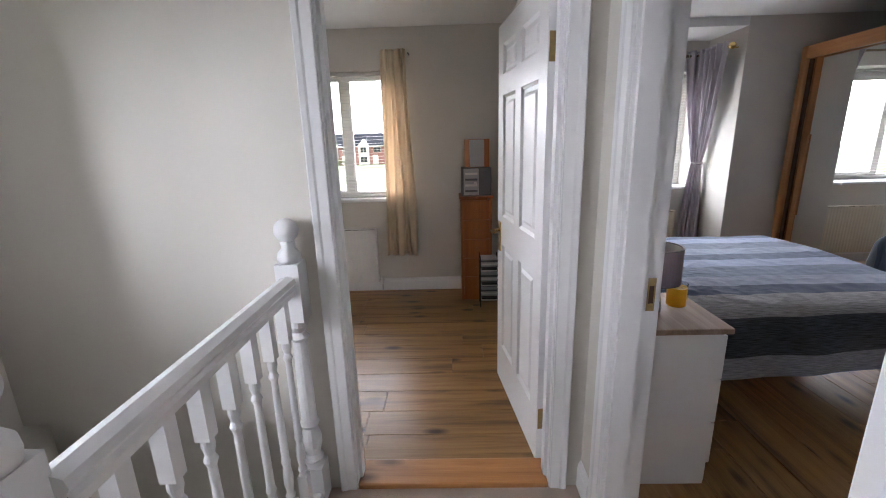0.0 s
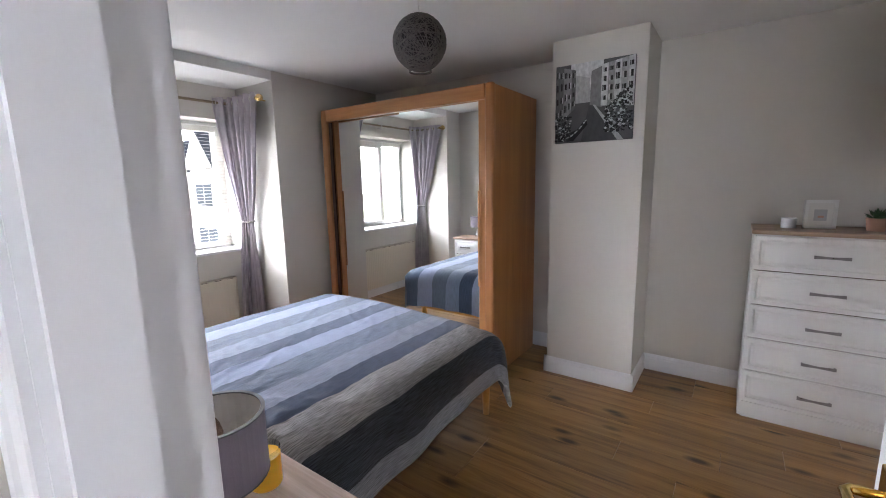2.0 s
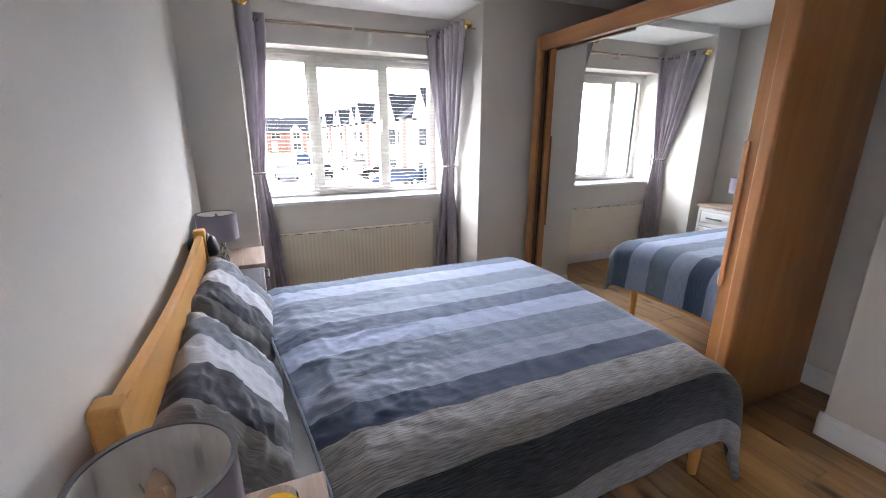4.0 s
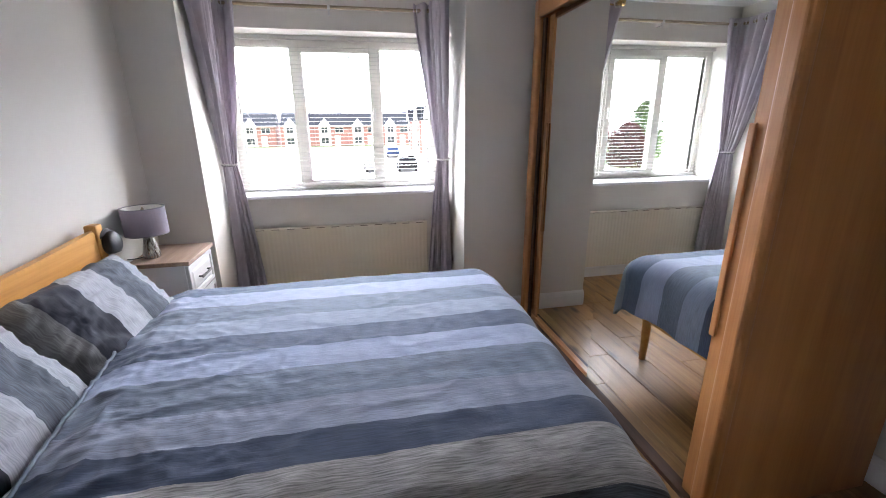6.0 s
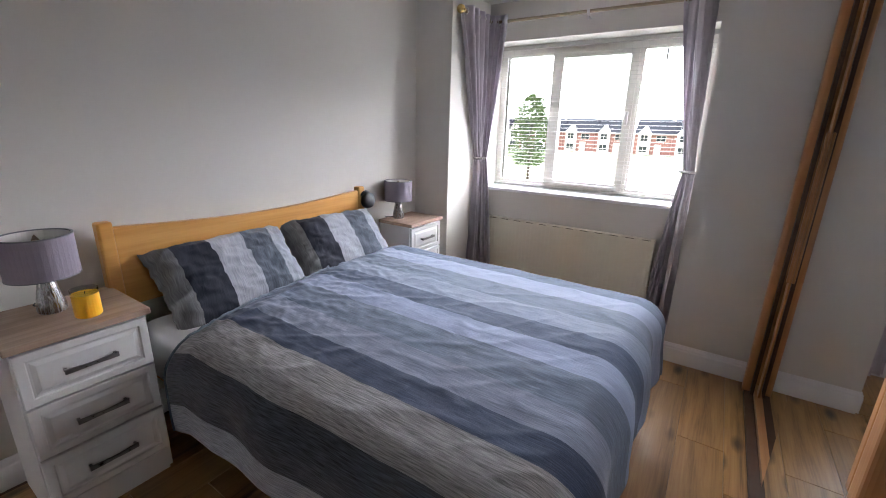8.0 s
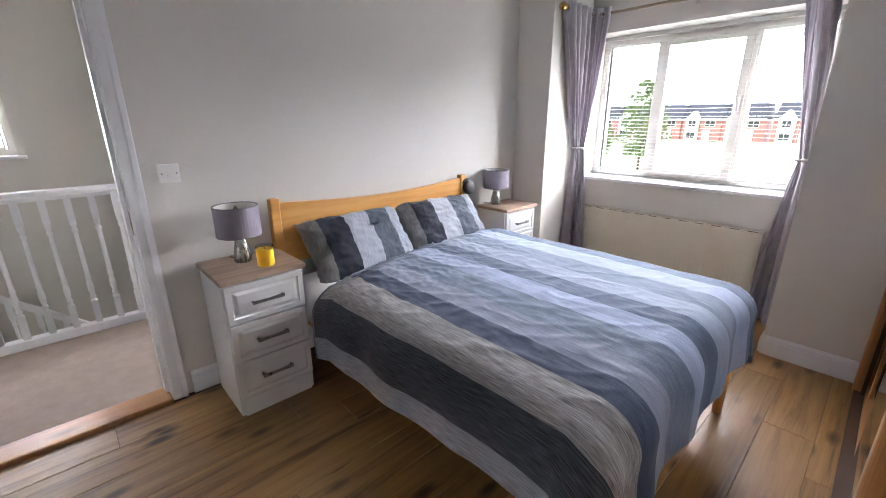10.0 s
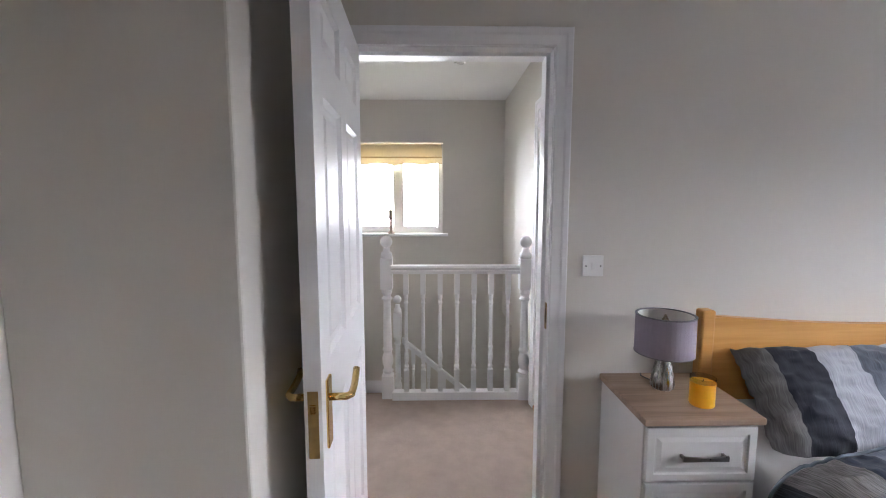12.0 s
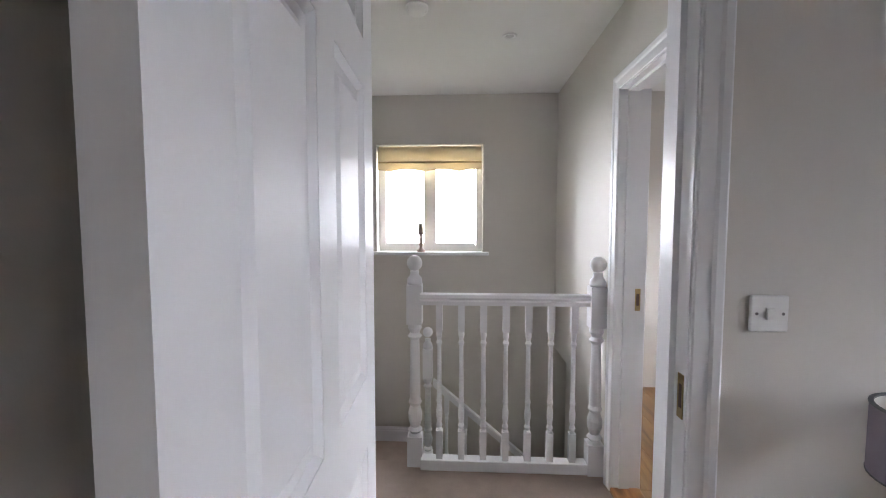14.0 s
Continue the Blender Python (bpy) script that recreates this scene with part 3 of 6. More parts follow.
# ---- windows ----
def window(name, label, width, height, lights, opener, at, turn, sash=True):
    """White frame in the xz plane, x from 0 to width; lights: list of (x0, x1); thickness along y."""
    t = thing(name, label, "window", at, turn, kind="structure")
    F = 0.055
    bs = [(0, 0, 0, width, 0.07, F), (0, 0, height - F, width, 0.07, height), (0, 0, F, F, 0.07, height - F), (width - F, 0, F, width, 0.07, height - F)]
    for (a0, a1), (b0, b1) in zip(lights, lights[1:]):
        bs.append((a1, 0, F, b0, 0.07, height - F))
    part("window_frame", boxes(*bs), UPVC, t)
    for i, (x0, x1) in enumerate(lights):
        z0, z1 = F, height - F
        if i in opener:
            s = 0.045
            part("sash", boxes((x0 - 0.01, -0.012, z0 - 0.01, x1 + 0.01, 0.05, z0 + s), (x0 - 0.01, -0.012, z1 - s, x1 + 0.01, 0.05, z1 + 0.01), (x0 - 0.01, -0.012, z0 + s, x0 + s, 0.05, z1 - s), (x1 - s, -0.012, z0 + s, x1 + 0.01, 0.05, z1 - s)), UPVC, t)
            part("window_handle", bbox(x1 - 0.028, -0.045, height * 0.48, x1 - 0.008, -0.014, height * 0.48 + 0.10, r=0.005), WHITE_P, t)
            x0, x1, z0, z1 = x0 + s, x1 - s, z0 + s, z1 - s
        else:
            g = 0.016
            part("bead", boxes((x0, 0.008, z0, x1, 0.05, z0 + g), (x0, 0.008, z1 - g, x1, 0.05, z1), (x0, 0.008, z0 + g, x0 + g, 0.05, z1 - g), (x1 - g, 0.008, z0 + g, x1, 0.05, z1 - g)), UPVC, t)
            x0, x1, z0, z1 = x0 + g, x1 - g, z0 + g, z1 - g
        p = part("pane", boxes((x0, 0.028, z0, x1, 0.032, z1)), GLASS, t)
        p.visible_shadow = False
    return t


W1 = WX1 - WX0
window("window_bedroom", "white three-light window with a top blind", W1, WZ1 - WZ0, [(0.039, 0.476), (0.510, 1.107), (1.139, W1 - 0.045)], (1,), (WX0, BY + 0.24, WZ0 - 0.012), 0)
window("window_small_room", "white two-light window of the small room", VX1 - VX0, VZ1 - VZ0, [(0.055, 0.53), (0.60, VX1 - VX0 - 0.055)], (), (VX0, YR2 + 0.07, VZ0), 0)
window("window_landing", "white two-light landing window facing a glowing backdrop", UY1 - UY0, UZ1 - UZ0, [(0.045, 0.405), (0.475, UY1 - UY0 - 0.060)], (), (XF - 0.10, UY0, UZ0), 90)
solid("window_sill_bedroom", bbox(WX0 - 0.03, BY - 0.035, WZ0 - 0.019, WX1 + 0.03, BY + 0.245, WZ0 + 0.008, r=0.006), GLOSS, "white gloss window sill board", "window sill")
solid("window_sill_small_room", bbox(VX0 - 0.04, YR2 - 0.04, VZ0 - 0.03, VX1 + 0.04, YR2 + 0.075, VZ0 + 0.002, r=0.006), GLOSS, "white gloss window sill board", "window sill")
solid("window_sill_landing", bbox(XF - 0.105, UY0 - 0.05, UZ0 - 0.025, XF + 0.05, UY1 + 0.05, UZ0 + 0.003, r=0.006), GLOSS, "white gloss window sill board", "window sill")


# ---- venetian blinds ----
def venetian(name, label, x0, x1, y, z0, z1, pitch=0.03):
    t = thing(name, label, "blind", ((x0 + x1) / 2, y, z0))
    w = (x1 - x0) / 2
    part("head_rail", bbox(-w, -0.014, z1 - z0 - 0.03, w, 0.014, z1 - z0, r=0.002), SLAT, t)
    part("bottom_rail", bbox(-w, -0.013, 0.004, w, 0.013, 0.016, r=0.002), SLAT, t)
    n = int((z1 - z0 - 0.05) / pitch)
    bm = bmesh.new()
    prof = [(-0.008, -0.0008), (-0.003, 0.0008), (0.003, 0.0009), (0.008, 0.0002)]
    for s in (0.0, -0.0006):
        for a, b in zip(prof, prof[1:]):
            v = [bm.verts.new(p) for p in ((-w, a[0], a[1] + s), (w, a[0], a[1] + s), (w, b[0], b[1] + s), (-w, b[0], b[1] + s))]
            bm.faces.new(v)
    first = part("slat", bm, SLAT, t)
    first.location.z = 0.03
    for k in range(1, n):
        o = first.copy()
        scene.collection.objects.link(o)
        o.location.z = 0.03 + pitch * k
    for x in (-w + 0.12, -w / 3, w / 3, w - 0.12):
        part("ladder_cord", tube([(x, -0.0135, 0.01), (x, -0.0135, z1 - z0 - 0.02)], 0.0007, 4), SLAT, t)
    return t


venetian("venetian_blind", "white slatted blind lowered over the bedroom window", WX0 + 0.01, WX1 - 0.01, BY + 0.207, WZ0 + 0.010, WZ1 - 0.004)
venetian("venetian_blind", "white slatted blind lowered over the small window", VX0 + 0.01, VX1 - 0.01, YR2 + 0.035, VZ0 + 0.004, VZ1 - 0.004)


# ---- curtains ----
def curtain(name, label, material, x_of, y0, z_of, folds, depth=0.035, lean=None, seed=0):
    """x_of(f): the two edges at height fraction f (1 at the top); folds run down, pinched where the width is small."""
    t = thing(name, label, "curtain", (0, 0, 0))
    rnd = random.Random(seed)
    ph = [rnd.uniform(0, 6.28) for _ in range(6)]
    bm = bmesh.new()
    nu, nv = folds * 10, 60
    grid = []
    full = abs(x_of(1.0)[1] - x_of(1.0)[0])
    for j in range(nv + 1):
        f = j / nv
        a, b = x_of(f)
        z = z_of(f)
        squeeze = abs(b - a) / full
        row = []
        for i in range(nu + 1):
            u = i / nu
            w = 2 * math.pi * folds * u
            amp = depth * (0.5 + 0.5 * squeeze) * (0.8 + 0.3 * math.sin(ph[0] + 5 * u))
            off = amp * math.sin(w + 0.7 * math.sin(ph[1] + 3 * f)) + 0.008 * math.sin(2.3 * w + ph[2] + 4 * f)
            x = a + (b - a) * u + 0.010 * math.sin(w * 0.5 + ph[3] + 6 * f) * squeeze
            row.append(bm.verts.new((x, y0 + off + (lean(f) if lean else 0), z + 0.006 * math.sin(w + ph[4]) * (1 - f))))
        grid.append(row)
    for r0, r1 in zip(grid, grid[1:]):
        for i in range(nu):
            bm.faces.new((r0[i], r0[i + 1], r1[i + 1], r1[i]))
    o = part("drape", bm, material, t, smooth=True)
    s = o.modifiers.new("thickness", "SOLIDIFY")
    s.thickness = 0.003
    return t


def smooth_mix(f, keys):
    for (f0, v0), (f1, v1) in zip(keys, keys[1:]):
        if f <= f1:
            k = (f - f0) / (f1 - f0)
            k = k * k * (3 - 2 * k)
            return v0 + (v1 - v0) * k
    return keys[-1][1]


RZ = 2.192                     # height of the bay rod
RY0, RY1 = 4.235, 4.685        # finial end and window side of the bay rod
TZ, Z0c = 1.147, 0.05


def along(points, u):
    """Point and side direction at fraction u of a polyline in plan."""
    ps = [Vector((*p, 0)) for p in points]
    ln = [(q - p).length for p, q in zip(ps, ps[1:])]
    d = u * sum(ln)
    for p, q, l in zip(ps, ps[1:], ln):
        if d <= l + 1e-9:
            t = (q - p) / l
            return p + t * d, Vector((-t.y, t.x, 0))
        d -= l
    t = (ps[-1] - ps[-2]).normalized()
    return ps[-1], Vector((-t.y, t.x, 0))


def tied_curtain(label, rail, waist, foot, folds, seed):
    """An eyelet curtain on a bent rail, gathered at a tieback; rail, waist and foot are polylines in plan."""
    t = thing("curtain", label, "curtain", (0, 0, 0))
    rnd = random.Random(seed)
    ph = [rnd.uniform(0, 6.28) for _ in range(8)]
    top = RZ + 0.045
    bm = bmesh.new()
    nu, nv = folds * 12, 80
    grid = []
    for j in range(nv + 1):
        z = Z0c + (top - Z0c) * j / nv
        if z > TZ:
            k = (z - TZ) / (top - TZ)
            k = min(1.0, 1.08 * k) ** 0.85
            lo, hi = waist, rail
        else:
            k = 1 - ((TZ - z) / (TZ - Z0c)) ** 0.75
            lo, hi = foot, waist
        row = []
        for i in range(nu + 1):
            u = i / nu
            p0, n0 = along(lo, u)
            p1, n1 = along(hi, u)
            p, n = p0.lerp(p1, k), n0.lerp(n1, k).normalized()
            full = k if z > TZ else 0.55 * (1 - k)
            w = 2 * math.pi * folds * u
            amp = (0.016 + 0.022 * full) * (0.85 + 0.3 * math.sin(ph[0] + 5 * u))
            off = amp * math.sin(w + 0.5 * math.sin(ph[1] + 3.2 * z)) + 0.006 * math.sin(2.3 * w + ph[2] + 4 * z)
            off += 0.004 * noise.noise((u * 9 + seed, z * 5, 1.0)) + 0.003 * noise.noise((u * 30, z * 14 + seed, 4.0))
            row.append(bm.verts.new((p.x + n.x * off, p.y + n.y * off, z + (0.004 * math.sin(w) if j in (0, nv) else 0))))
        grid.append(row)
    for r0, r1 in zip(grid, grid[1:]):
        for i in range(nu):
            bm.faces.new((r0[i], r0[i + 1], r1[i + 1], r1[i]))
    o = part("drape", bm, CURTAIN, t, smooth=True)
    o.modifiers.new("thickness", "SOLIDIFY").thickness = 0.003
    c = sum((along(waist, u / 8)[0] for u in range(9)), Vector()) / 9
    rx, ry = 0.052, 0.062
    ring = [(c.x + rx * math.cos(q), c.y + ry * math.sin(q), TZ + 0.006 * math.sin(q)) for q in [2 * math.pi * k / 24 for k in range(25)]]
    part("tieback", tube(ring, 0.007, 8), PEWTER, t, "beaded silver-grey tieback", smooth=True)
    for k in range(14):
        q = -math.pi * (0.05 + 0.9 * k / 13)
        part("bead", ball(0.0085, (c.x + (rx + 0.004) * math.cos(q), c.y + (ry + 0.004) * math.sin(q), TZ), 6), CHROME, t, smooth=True)
    for k in range(folds):
        for s in (-0.25, 0.25):
            q, m = along(rail, (k + 0.5 + s) / folds)
            eye = [(q.x + 0.023 * math.cos(g) * m.x, q.y + 0.023 * math.cos(g) * m.y, RZ + 0.023 * math.sin(g)) for g in [2 * math.pi * j / 14 for j in range(15)]]
            part("eyelet", tube(eye, 0.0045, 6), CHROME, t, "metal eyelet ring", smooth=True)
    return t


tied_curtain("lilac velvet eyelet curtain tied back beside the window", [(1.208, 4.255), (1.208, 4.62), (1.235, 4.672), (1.345, RY1)],
             [(1.180, 4.575), (1.190, 4.64), (1.225, 4.675)], [(1.185, 4.50), (1.195, 4.62), (1.335, 4.665)], 6, 1)
tied_curtain("lilac velvet eyelet curtain tied back against the reveal", [(2.705, 4.255), (2.705, 4.62), (2.678, 4.672), (2.555, RY1)],
             [(2.772, 4.585), (2.762, 4.645), (2.720, 4.680)], [(2.775, 4.50), (2.765, 4.62), (2.615, 4.665)], 6, 2)

rod = thing("curtain_rod", "bronze bay curtain rod with brass ball finials", "curtain rod")
bend = [(1.208, RY0, RZ), (1.208, 4.60, RZ), (1.216, 4.645, RZ), (1.243, 4.675, RZ), (1.285, RY1, RZ), (2.628, RY1, RZ), (2.670, 4.675, RZ), (2.697, 4.645, RZ), (2.705, 4.60, RZ), (2.705, RY0, RZ)]
part("pole", tube(bend, 0.0115, 12), ROD, rod, smooth=True)
for x in (1.208, 2.705):
    part("finial_neck", tube([(x, RY0 + 0.03, RZ), (x, RY0, RZ)], 0.016, 14), BRASS, rod, "brass collar", smooth=True)
    part("finial", ball(0.030, (x, RY0 - 0.022, RZ), 12), BRASS, rod, "brass ball finial", smooth=True)
part("bracket", tube([(1.965, RY1, RZ - 0.050), (1.965, RY1, RZ - 0.012)], 0.006, 8), CHROME, rod, "steel centre bracket")
part("bracket_arm", tube([(1.965, RY1, RZ - 0.030), (1.965, BY, RZ - 0.030)], 0.005, 8), CHROME, rod)
part("bracket_cup", bbox(1.955, RY1 - 0.015, RZ - 0.020, 1.975, RY1 + 0.015, RZ + 0.014, r=0.004), CHROME, rod)
for x0, x1 in ((BX0, 1.208), (2.705, BX1)):
    part("side_bracket", tube([(x0, 4.30, RZ), (x1, 4.30, RZ)], 0.006, 10), BRASS, rod)

c2 = curtain("curtain", "plain cream curtain hanging beside the small window", CURTAIN2,
             lambda f: (smooth_mix(f, [(0, -0.45), (1, -0.405)]), smooth_mix(f, [(0, -0.155), (1, -0.185)])), YR2 - 0.085, lambda f: 0.385 + (2.225 - 0.385) * f, 4, 0.028, seed=5)
rod2 = thing("curtain_rod", "black metal curtain rod with arrow finial", "curtain rod")
part("pole", tube([(-1.55, YR2 - 0.085, 2.195), (-0.13, YR2 - 0.085, 2.195)], 0.013, 12), BLACK, rod2)
part("finial", lathe([(0.010, 0), (0.022, 0.008), (0.018, 0.03), (0.001, 0.06)], 12), BLACK, rod2)
rod2.children[-1].matrix_basis = pose(-0.135, YR2 - 0.085, 2.195, 0, 90, 0)
part("bracket", tube([(-0.165, YR2 - 0.085, 2.19), (-0.165, YR2, 2.19)], 0.006, 8), BLACK, rod2)


# ---- radiators ----
def radiator(name, label, x0, x1, y, z0, z1, material):
    t = thing(name, label, "radiator", ((x0 + x1) / 2, y, z0))
    w, h = (x1 - x0) / 2, z1 - z0
    bm = bmesh.new()
    n = int((x1 - x0) / 0.033)
    rows = []
    for i in range(n * 4 + 1):
        u = -w + 2 * w * i / (n * 4)
        d = (0, 0.0, 0.0012, 0.0012)[i % 4]
        rows.append([bm.verts.new((u, d - 0.03, z)) for z in (0.0, h)] + [bm.verts.new((u, 0.0, z)) for z in (h, 0.0)])
    for a, b in zip(rows, rows[1:]):
        for k in range(4):
            bm.faces.new((a[k], a[(k + 1) % 4], b[(k + 1) % 4], b[k]))
    bm.faces.new(rows[0])
    bm.faces.new(rows[-1][::-1])
    part("panel", bm, material, t)
    part("top_grille", bbox(-w, -0.034, h, w, 0.02, h + 0.012, r=0.003), material, t)
    # Slots are not cut: dark blocks paint the shade inside them.
    for k in range(12):
        u = -w + 2 * w * (k + 0.5) / 12
        part("grille_slot", boxes((u - 0.03, -0.0348, h + 0.004, u + 0.03, -0.0335, h + 0.008)), DARK_GROOVE, t)
    for s in (-1, 1):
        part("side_cover", bbox(s * w - 0.004, -0.034, -0.004, s * w + 0.004, 0.02, h + 0.012, r=0.002), material, t)
        part("wall_bracket", boxes((s * (w - 0.12) - 0.015, 0.0, 0.05, s * (w - 0.12) + 0.015, 0.032, h - 0.05)), material, t)
    v = part("valve", lathe([(0.010, 0.0), (0.010, 0.03), (0.018, 0.035), (0.018, 0.075), (0.014, 0.08)], 14, (w + 0.035, 0, -0.03)), WHITE_P, t, "white plastic radiator valve", smooth=True)
    part("pipe", tube([(w + 0.035, 0, -z0 + 0.0), (w + 0.035, 0, 0.0)], 0.0075, 8), CHROME, t)
    part("tail", tube([(w + 0.035, 0, 0.02), (w, 0, 0.02)], 0.009, 8), CHROME, t)
    return t


radiator("radiator", "cream panel radiator under the bay window", 1.262, 2.62, BY - 0.035, 0.12, 0.628, CREAM)
radiator("radiator", "white panel radiator in the small room", -1.45, -0.56, YR2 - 0.035, 0.10, 0.63, WHITE_P)


# ---- bed ----
bed = thing("bed", "king-size timber bed frame with a curved headboard", "bed", (0.87, 2.0, 0))
LB, WB = 1.94, 1.50
for y in (0.0, WB - 0.055):
    part("headboard_post", bbox(0.0, y, 0, 0.05, y + 0.055, 0.990, r=0.008), PINE, bed)
bm = bmesh.new()
n = 24
for i in range(n + 1):
    u = i / n
    y = 0.056 + (WB - 0.112) * u
    top = 0.966 - 0.036 * math.sin(math.pi * u)
    for x, z in ((0.012, 0.62), (0.042, 0.62), (0.042, top), (0.012, top)):
        bm.verts.new((x, y, z))
bm.verts.ensure_lookup_table()
for i in range(n):
    for k in range(4):
        a, b = i * 4 + k, i * 4 + (k + 1) % 4
        bm.faces.new((bm.verts[a], bm.verts[b], bm.verts[b + 4], bm.verts[a + 4]))
bm.faces.new([bm.verts[k] for k in (3, 2, 1, 0)])
bm.faces.new([bm.verts[n * 4 + k] for k in range(4)])
bmesh.ops.bevel(bm, geom=[e for e in bm.edges if abs(e.verts[0].co.z - e.verts[1].co.z) < 0.02 and e.verts[0].co.z > 0.9 and abs(e.verts[0].co.x - e.verts[1].co.x) < 1e-4], offset=0.007, segments=3, affect="EDGES")
part("headboard_panel", bm, PINE, bed)
part("headboard_rail", bbox(0.012, 0.056, 0.30, 0.04, WB - 0.056, 0.42, r=0.004), PINE, bed)
for y in (0.13, WB - 0.155):
    part("side_rail", bbox(0.052, y, 0.27, LB - 0.06, y + 0.025, 0.36, r=0.004), PINE, bed)
part("foot_rail", bbox(LB - 0.06, 0.13, 0.28, LB - 0.035, WB - 0.13, 0.36, r=0.004), PINE, bed)
for x in (LB - 0.01,):
    for y in (0.115, WB - 0.165):
        part("leg", lathe([(0.020, 0), (0.028, 0.28)], 14, (x, y + 0.025, 0)), PINE, bed, smooth=True)
part("slat_base", boxes((0.06, 0.096, 0.26, LB, WB - 0.096, 0.285)), PINE, bed)

mattress = thing("mattress", "white mattress with fitted sheet on the bed", "mattress", (0.93, 2.065, 0.286))
bm = bbox(0, 0, 0, 1.83, 1.40, 0.262, r=0.05, seg=5)
part("cover", bm, SHEET, mattress, smooth=True)

STRIPES = [
    (0.00, (0.170, 0.200, 0.248), 0.12), (0.19, (0.091, 0.125, 0.188), 0.22), (0.356, (0.281, 0.331, 0.460), 0.12), (0.523, (0.144, 0.180, 0.236), 0.25),
    (0.697, (0.247, 0.297, 0.394), 0.16), (0.84, (0.077, 0.105, 0.164), 0.25), (0.971, (0.281, 0.335, 0.473), 0.12), (1.111, (0.135, 0.170, 0.230), 0.25),
    (1.289, (0.216, 0.249, 0.329), 0.22), (1.413, (0.048, 0.066, 0.114), 0.2), (1.533, (0.290, 0.285, 0.285), 0.5), (1.720, (0.052, 0.058, 0.070), 0.7),
    (1.925, (0.260, 0.275, 0.305), 0.4),
]
COTTON = striped("striped_cotton", STRIPES)
PILLOW = striped("striped_pillow_cotton", [(0.0, (0.20, 0.20, 0.20), 0.3), (0.10, (0.026, 0.029, 0.042), 0.25), (0.26, (0.36, 0.37, 0.41), 0.2), (0.42, (0.085, 0.10, 0.125), 0.35), (0.57, (0.27, 0.29, 0.32), 0.25), (2.0, (0.2, 0.2, 0.2), 0.2)])

# Duvet: a sheet over the mattress, draped over the foot and both sides.
DX0, DX1, DY0, DY1 = 1.265, 2.685, 2.155, 3.51
HANG_S, HANG_E, HANG_N = 0.43, 0.43, 0.26
duvet = thing("duvet", "blue-grey striped cotton duvet spread over the bed", "duvet", (0, 0, 0))
bm = bmesh.new()
uvl = bm.loops.layers.uv.new("cloth")
R = 0.15
nu, nv = 190, 180
pts, uvs = [], []
VTOT = HANG_N + (DY1 - DY0) + HANG_S


def drape(e):
    """Outward and downward travel after e metres of cloth beyond the edge."""
    q = R * math.pi / 2
    if e < q:
        a = e / R
        return R * math.sin(a), R * (1 - math.cos(a))
    return R + 0.05 * (e - q), R + (e - q) * 0.99


for i in range(nu + 1):
    row, ruv = [], []
    for j in range(nv + 1):
        v = VTOT * j / nv
        y = DY1 + HANG_N - v
        head = DX0 - 0.17 * (y - DY0) / (DY1 - DY0)
        u = (DX1 + HANG_E - head) * i / nu
        x = head + u
        if y < DY0:
            lift = max(0.0, min(1.0, (x - 1.5) / 0.9)) * max(0.0, min(1.0, (2.95 - x) / 0.25))
            y = DY0 - (DY0 - y) * (1 - 0.14 * lift)
        ex = max(0.0, x - DX1)
        ey = (y - DY1) if y > DY1 else (DY0 - y if y < DY0 else 0.0)
        sy = 1 if y > DY1 else -1
        e = math.hypot(ex, ey)
        cx, cy = min(x, DX1), max(DY0, min(DY1, y))
        across = min(1, max(0, (cy - DY0) / (DY1 - DY0)))
        big = noise.noise((x * 1.7, y * 1.7, 3.0))
        z = 0.598 + 0.030 * math.sin(math.pi * across) ** 0.6 + 0.018 * across + 0.010 * big
        wr = noise.noise((x * 5.5, y * 9.0, 7.0)) * 0.003 + noise.noise((x * 16, y * 13, 1.0)) * 0.003
        near_head = max(0.0, 1 - u / 0.85) ** 1.3
        ridge = 1 - abs(noise.noise((x * 6 + y * 5, y * 11 - x * 7, 2.0))) * 2.2
        ridge2 = 1 - abs(noise.noise((x * 13 - y * 6, y * 20 + x * 9, 5.0))) * 2.2
        wr += near_head * (max(0, ridge) ** 3 * 0.008 + max(0, ridge2) ** 3 * 0.005)
        far = 1 - abs(noise.noise((x * 2.2 + y * 2.6, y * 6 - x * 4, 8.0))) * 2.6
        wr += max(0, far) ** 4 * 0.004
        if u < 0.12:
            z -= 0.040 * (1 - u / 0.12)
        if e > 0:
            out, down = drape(e)
            dx, dy = ex / e, sy * ey / e
            run = cy if ex > ey else cx
            fold = (0.012 if ex > ey else 0.005) * math.sin(run * 17 + 2 * noise.noise((run * 3, 0, 0))) * min(1, e / 0.22) + 0.012 * noise.noise((run * 4, e * 5, 9.0)) * min(1, e / 0.15)
            corner = min(ex, ey) / 0.3
            out += 0.10 * corner * (1 - 0.5 * min(1, corner)) if sy < 0 else 0.04 * corner
            fold *= 1 - 0.5 * min(1, corner)
            px, py, pz = cx + dx * (out + fold), cy + dy * (out + fold), z + wr * max(0, 1 - e / 0.1) - down - abs(fold) * 0.3
        else:
            px, py, pz = cx, cy, z + wr
        row.append(bm.verts.new((px, py, max(0.02, pz))))
        ruv.append((x, v))
    pts.append(row)
    uvs.append(ruv)
for i in range(nu):
    for j in range(nv):
        f = bm.faces.new((pts[i][j], pts[i + 1][j], pts[i + 1][j + 1], pts[i][j + 1]))
        for lp, (a, b) in zip(f.loops, ((i, j), (i + 1, j), (i + 1, j + 1), (i, j + 1))):
            lp[uvl].uv = uvs[a][b]
hem_line = [tuple(p.co + Vector((-0.004, 0, 0.002))) for p in pts[0]]
